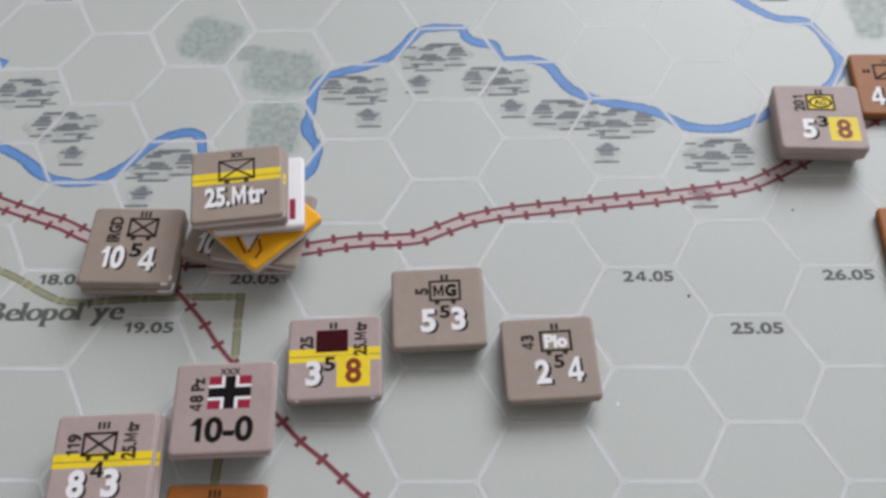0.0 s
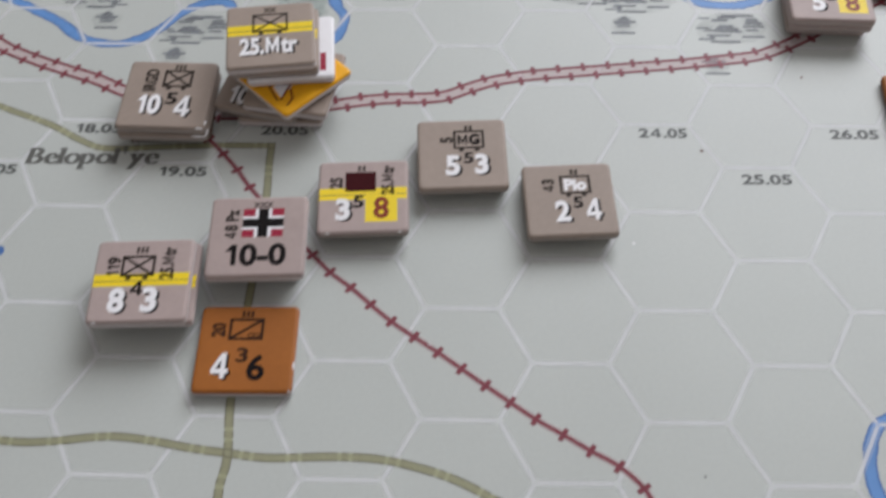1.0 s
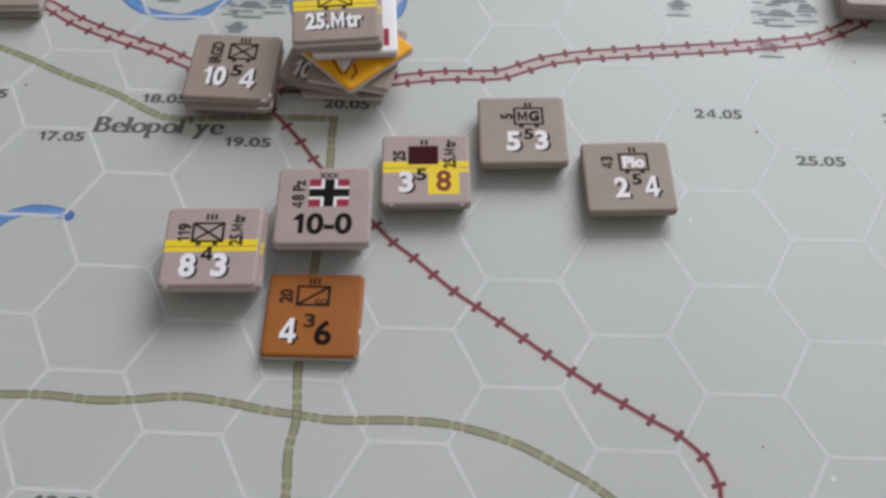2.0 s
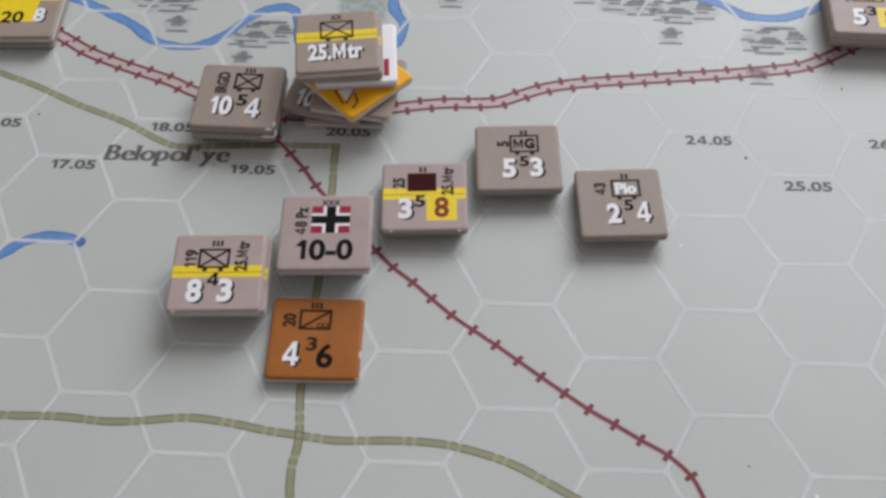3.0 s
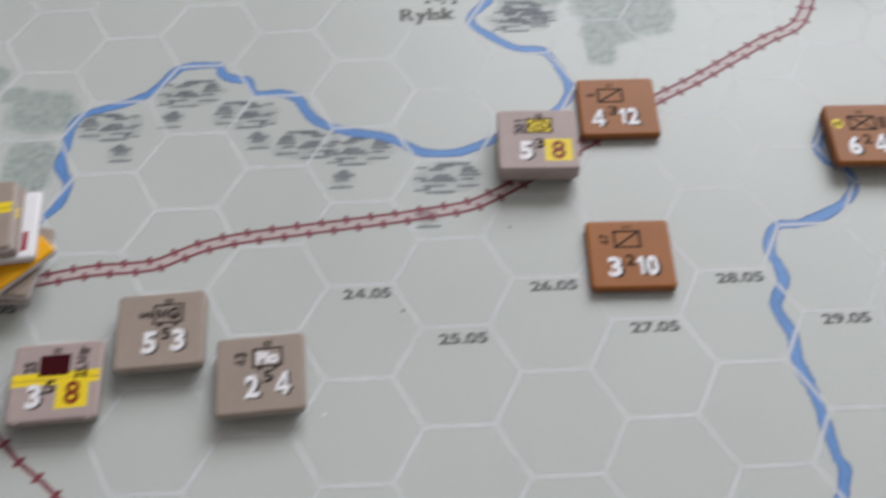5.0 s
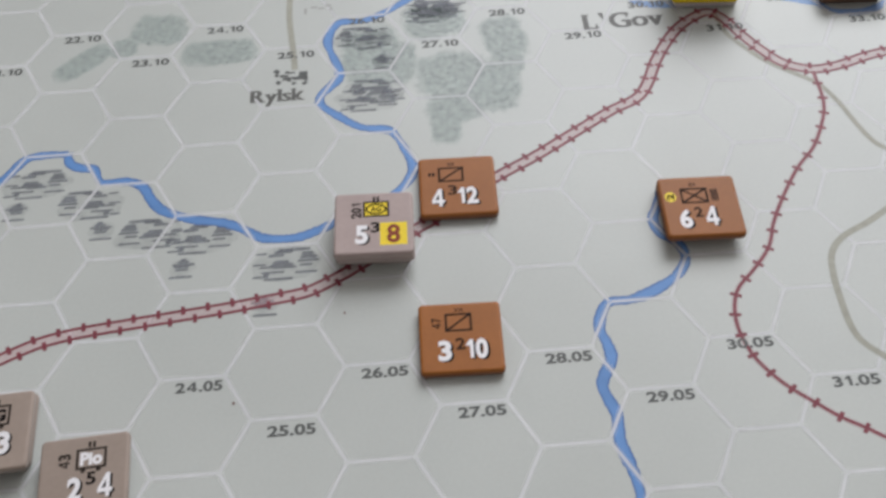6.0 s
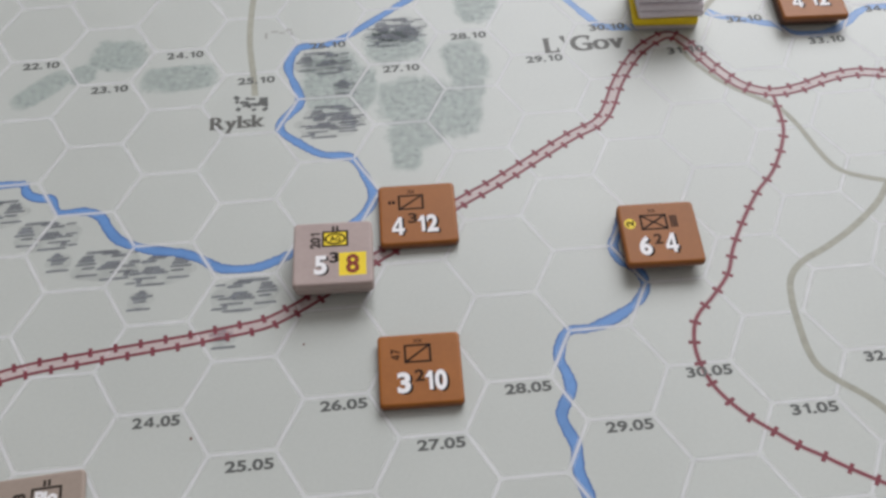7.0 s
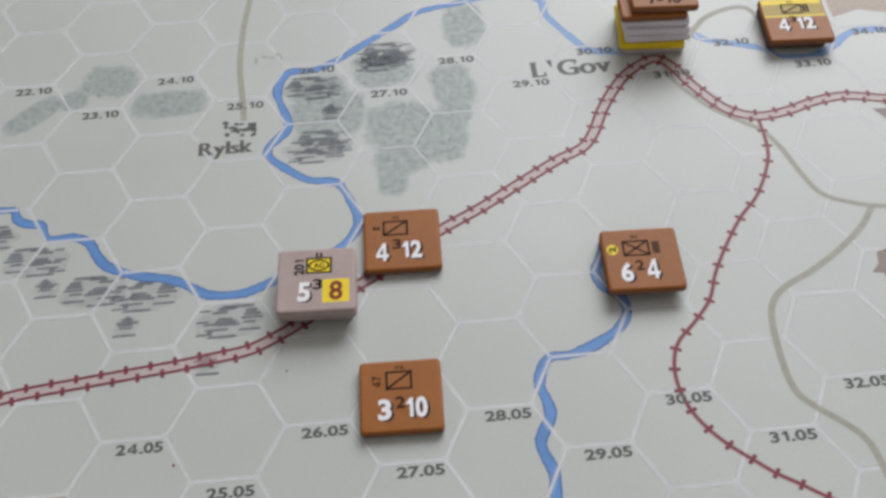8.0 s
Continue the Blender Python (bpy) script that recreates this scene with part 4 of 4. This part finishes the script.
cast(c, "5", -0.15, -0.19, 0.17, 0.3), write(c, "3", BLACK, 0.02, -0.08, 0.12, 0.17), write(c, "8", DIGITRED, 0.25, -0.19, 0.17, 0.3)


def bars(ob, x, y, w, h, n):
    for k in range(n):
        on(ob, "print_bar", BLACK, rect(x + (k - (n - 1) / 2) * w / n, y, w / n * 0.7, h), 2)


# rust-red counters
c = counter("rust-orange card counter with a boxed diagonal", 4.62, 4.46, BASE, -1.4, RUST, RUSTBOARD, size=1.03)
frame_lines(c, -0.08, 0.19, 0.305, 0.225, SLASH)
write(c, "xx", THININK, -0.07, 0.37, 0.1, 0.06, bold=0.01, name="rank_mark")
bars(c, -0.33, 0.2, 0.1, 0.06, 2)
cast(c, "4", -0.26, -0.2, 0.17, 0.29), write(c, "3", THININK, -0.07, -0.08, 0.12, 0.17), cast(c, "12", 0.12, -0.18, 0.28, 0.29)

c = counter("rust-orange card counter alone in an open hex", 4.40, 1.17, BASE, -1.4, RUST, RUSTBOARD)
frame_lines(c, -0.02, 0.21, 0.30, 0.235, SLASH)
write(c, "xx", THININK, -0.01, 0.39, 0.12, 0.055, bold=0.01, name="rank_mark")
write(c, "47", THININK, -0.285, 0.21, 0.16, 0.12, 90, bold=0.03, name="unit_number")
cast(c, "3", -0.2, -0.19, 0.17, 0.29), write(c, "2", THININK, -0.01, -0.1, 0.12, 0.17), cast(c, "10", 0.18, -0.18, 0.28, 0.29)

c = counter("rust-orange card counter lying under another", 8.80, 3.54, BASE, -2, RUST, RUSTBOARD, size=0.92)
c = counter("rust-orange card counter with a yellow spot", 8.83, 3.42, BASE + STEP, -2.1, RUST, RUSTBOARD)
on(c, "yellow_spot", YELLOW, [(-0.37 + 0.075 * math.cos(k * 0.4), 0.16 + 0.085 * math.sin(k * 0.4)) for k in range(16)], 1, "round yellow spot")
write(c, "2", THININK, -0.37, 0.16, 0.1, 0.1, 90, bold=0.045, name="unit_number")
frame_lines(c, -0.06, 0.17, 0.325, 0.23, CROSS)
write(c, "xx", THININK, -0.06, 0.36, 0.1, 0.06, bold=0.01, name="rank_mark")
bars(c, 0.2, 0.17, 0.1, 0.2, 3)
cast(c, "6", -0.23, -0.21, 0.17, 0.31), write(c, "2", THININK, -0.05, -0.11, 0.11, 0.17), cast(c, "4", 0.11, -0.18, 0.17, 0.31)

# town stack in the east
counter("beige card counter at the foot of a town stack", 10.26, 9.72, BASE, -4, BEIGE, PALEBOARD, size=0.97)
counter("yellow card counter in a town stack", 10.22, 9.66, BASE + STEP, -5, YELLOW, YELLOW)
counter("lilac-grey card counter in a town stack", 10.30, 9.70, BASE + 2 * STEP, -2.5, LILAC, LILAC)
counter("pale lilac card counter in a town stack", 10.29, 9.71, BASE + 3 * STEP, -4, LILAC, LILAC)
counter("lilac-grey card counter higher in a town stack", 10.27, 9.78, BASE + 4 * STEP, -4.5, LILAC, LILAC)
counter("rust-orange card counter in a town stack", 10.18, 9.76, BASE + 5 * STEP, -2, RUST, RUSTBOARD)
c = counter("rust-orange card counter topping a town stack", 10.42, 9.82, BASE + 6 * STEP, -4, RUST, RUSTBOARD)
write(c, "7-10", BLACK, 0.0, -0.3, 0.5, 0.25)

# eastern counter with the yellow head
# brown lower counter; the shade of the one above is in its colour
counter("brown card counter, darkened as shade, lying under another", 13.26, 9.46, BASE, -4, SHADEBOARD, SHADEBOARD, size=0.9)
c = counter("rust card counter with a yellow head and ochre band", 13.32, 9.42, BASE + STEP, -3, RUST, RUSTBOARD)
on(c, "yellow_head", YELLOW, rect(0, 0.41, 0.93, 0.12), 0, "yellow upper part")
on(c, "ochre_band", OCHRE, rect(0, 0.19, 0.95, 0.32), 0, "ochre band")
on(c, "stripe", YELLOW, rect(0, 0.07, 0.95, 0.03), 1, "thin yellow stripe")
frame_lines(c, -0.02, 0.24, 0.3, 0.2, SLASH)
write(c, "xx", THININK, -0.02, 0.4, 0.1, 0.06, bold=0.01, name="rank_mark")
bars(c, 0.2, 0.25, 0.1, 0.2, 2)
cast(c, "4", -0.215, -0.13, 0.17, 0.28), write(c, "3", THININK, -0.05, -0.01, 0.11, 0.15), cast(c, "12", 0.12, -0.11, 0.3, 0.28)

# western counter with yellow print
under(1, -11.98, 3.1, 2, seed=9)
c = counter("beige card counter with a yellow block and figures", -12.0, 3.12, BASE + STEP, 2.0, BEIGE, PALEBOARD)
on(c, "yellow_block", YELLOW, rect(-0.1, 0.1, 0.6, 0.62), 0, "yellow block")
on(c, "yellow_block", YELLOW, rect(0.33, 0.3, 0.26, 0.22), 0)
write(c, "20", BLACK, -0.1, -0.12, 0.3, 0.22), cast(c, "8", 0.25, -0.08, 0.16, 0.26)


# pale chips where the print has worn off the card's edges
def chip(ob, x, y, w, h):
    bm = bmesh.new()
    bmesh.ops.create_icosphere(bm, subdivisions=2, radius=0.5)
    for v in bm.verts:
        r = 1 + 0.3 * noise.noise(v.co * 2.2 + Vector((x * 9, y * 9, 0)))
        v.co = Vector((v.co.x * w * r, v.co.y * h * r, v.co.z * 0.00045 * r / CARD))
    me = bpy.data.meshes.new("worn_chip")
    bm.to_mesh(me)
    bm.free()
    me.transform(Matrix.Translation((x * CARD, y * CARD, THICK - 0.00028)) @ Matrix.Scale(CARD, 4))
    for p in me.polygons:
        p.use_smooth = True
    put("worn_chip", me, WHITE, ob, "pale worn chip")


for ob in [o for o in scene.objects if o.get("category") == "game counter"]:
    rnd = random.Random(ob.name)
    words = ob["label"]
    if words.startswith("beige card counter with yellow stripe and"):
        chip(ob, -0.38, -0.492, 0.05, 0.02), chip(ob, 0.4, -0.492, 0.05, 0.02)
    elif words.startswith("beige card counter with a crossed"):
        chip(ob, 0.43, -0.485, 0.1, 0.03), chip(ob, 0.485, -0.41, 0.03, 0.1)
    elif words == "beige card counter in a short stack":
        chip(ob, 0.4, -0.49, 0.18, 0.03), chip(ob, 0.488, -0.43, 0.03, 0.12)
    elif words.startswith("orange card counter"):
        chip(ob, 0.49, -0.2, 0.02, 0.12), chip(ob, 0.46, -0.47, 0.05, 0.05)
    elif words.startswith("rosy beige card counter with a yellow"):
        chip(ob, 0.44, -0.47, 0.06, 0.04), chip(ob, -0.41, -0.49, 0.06, 0.02)
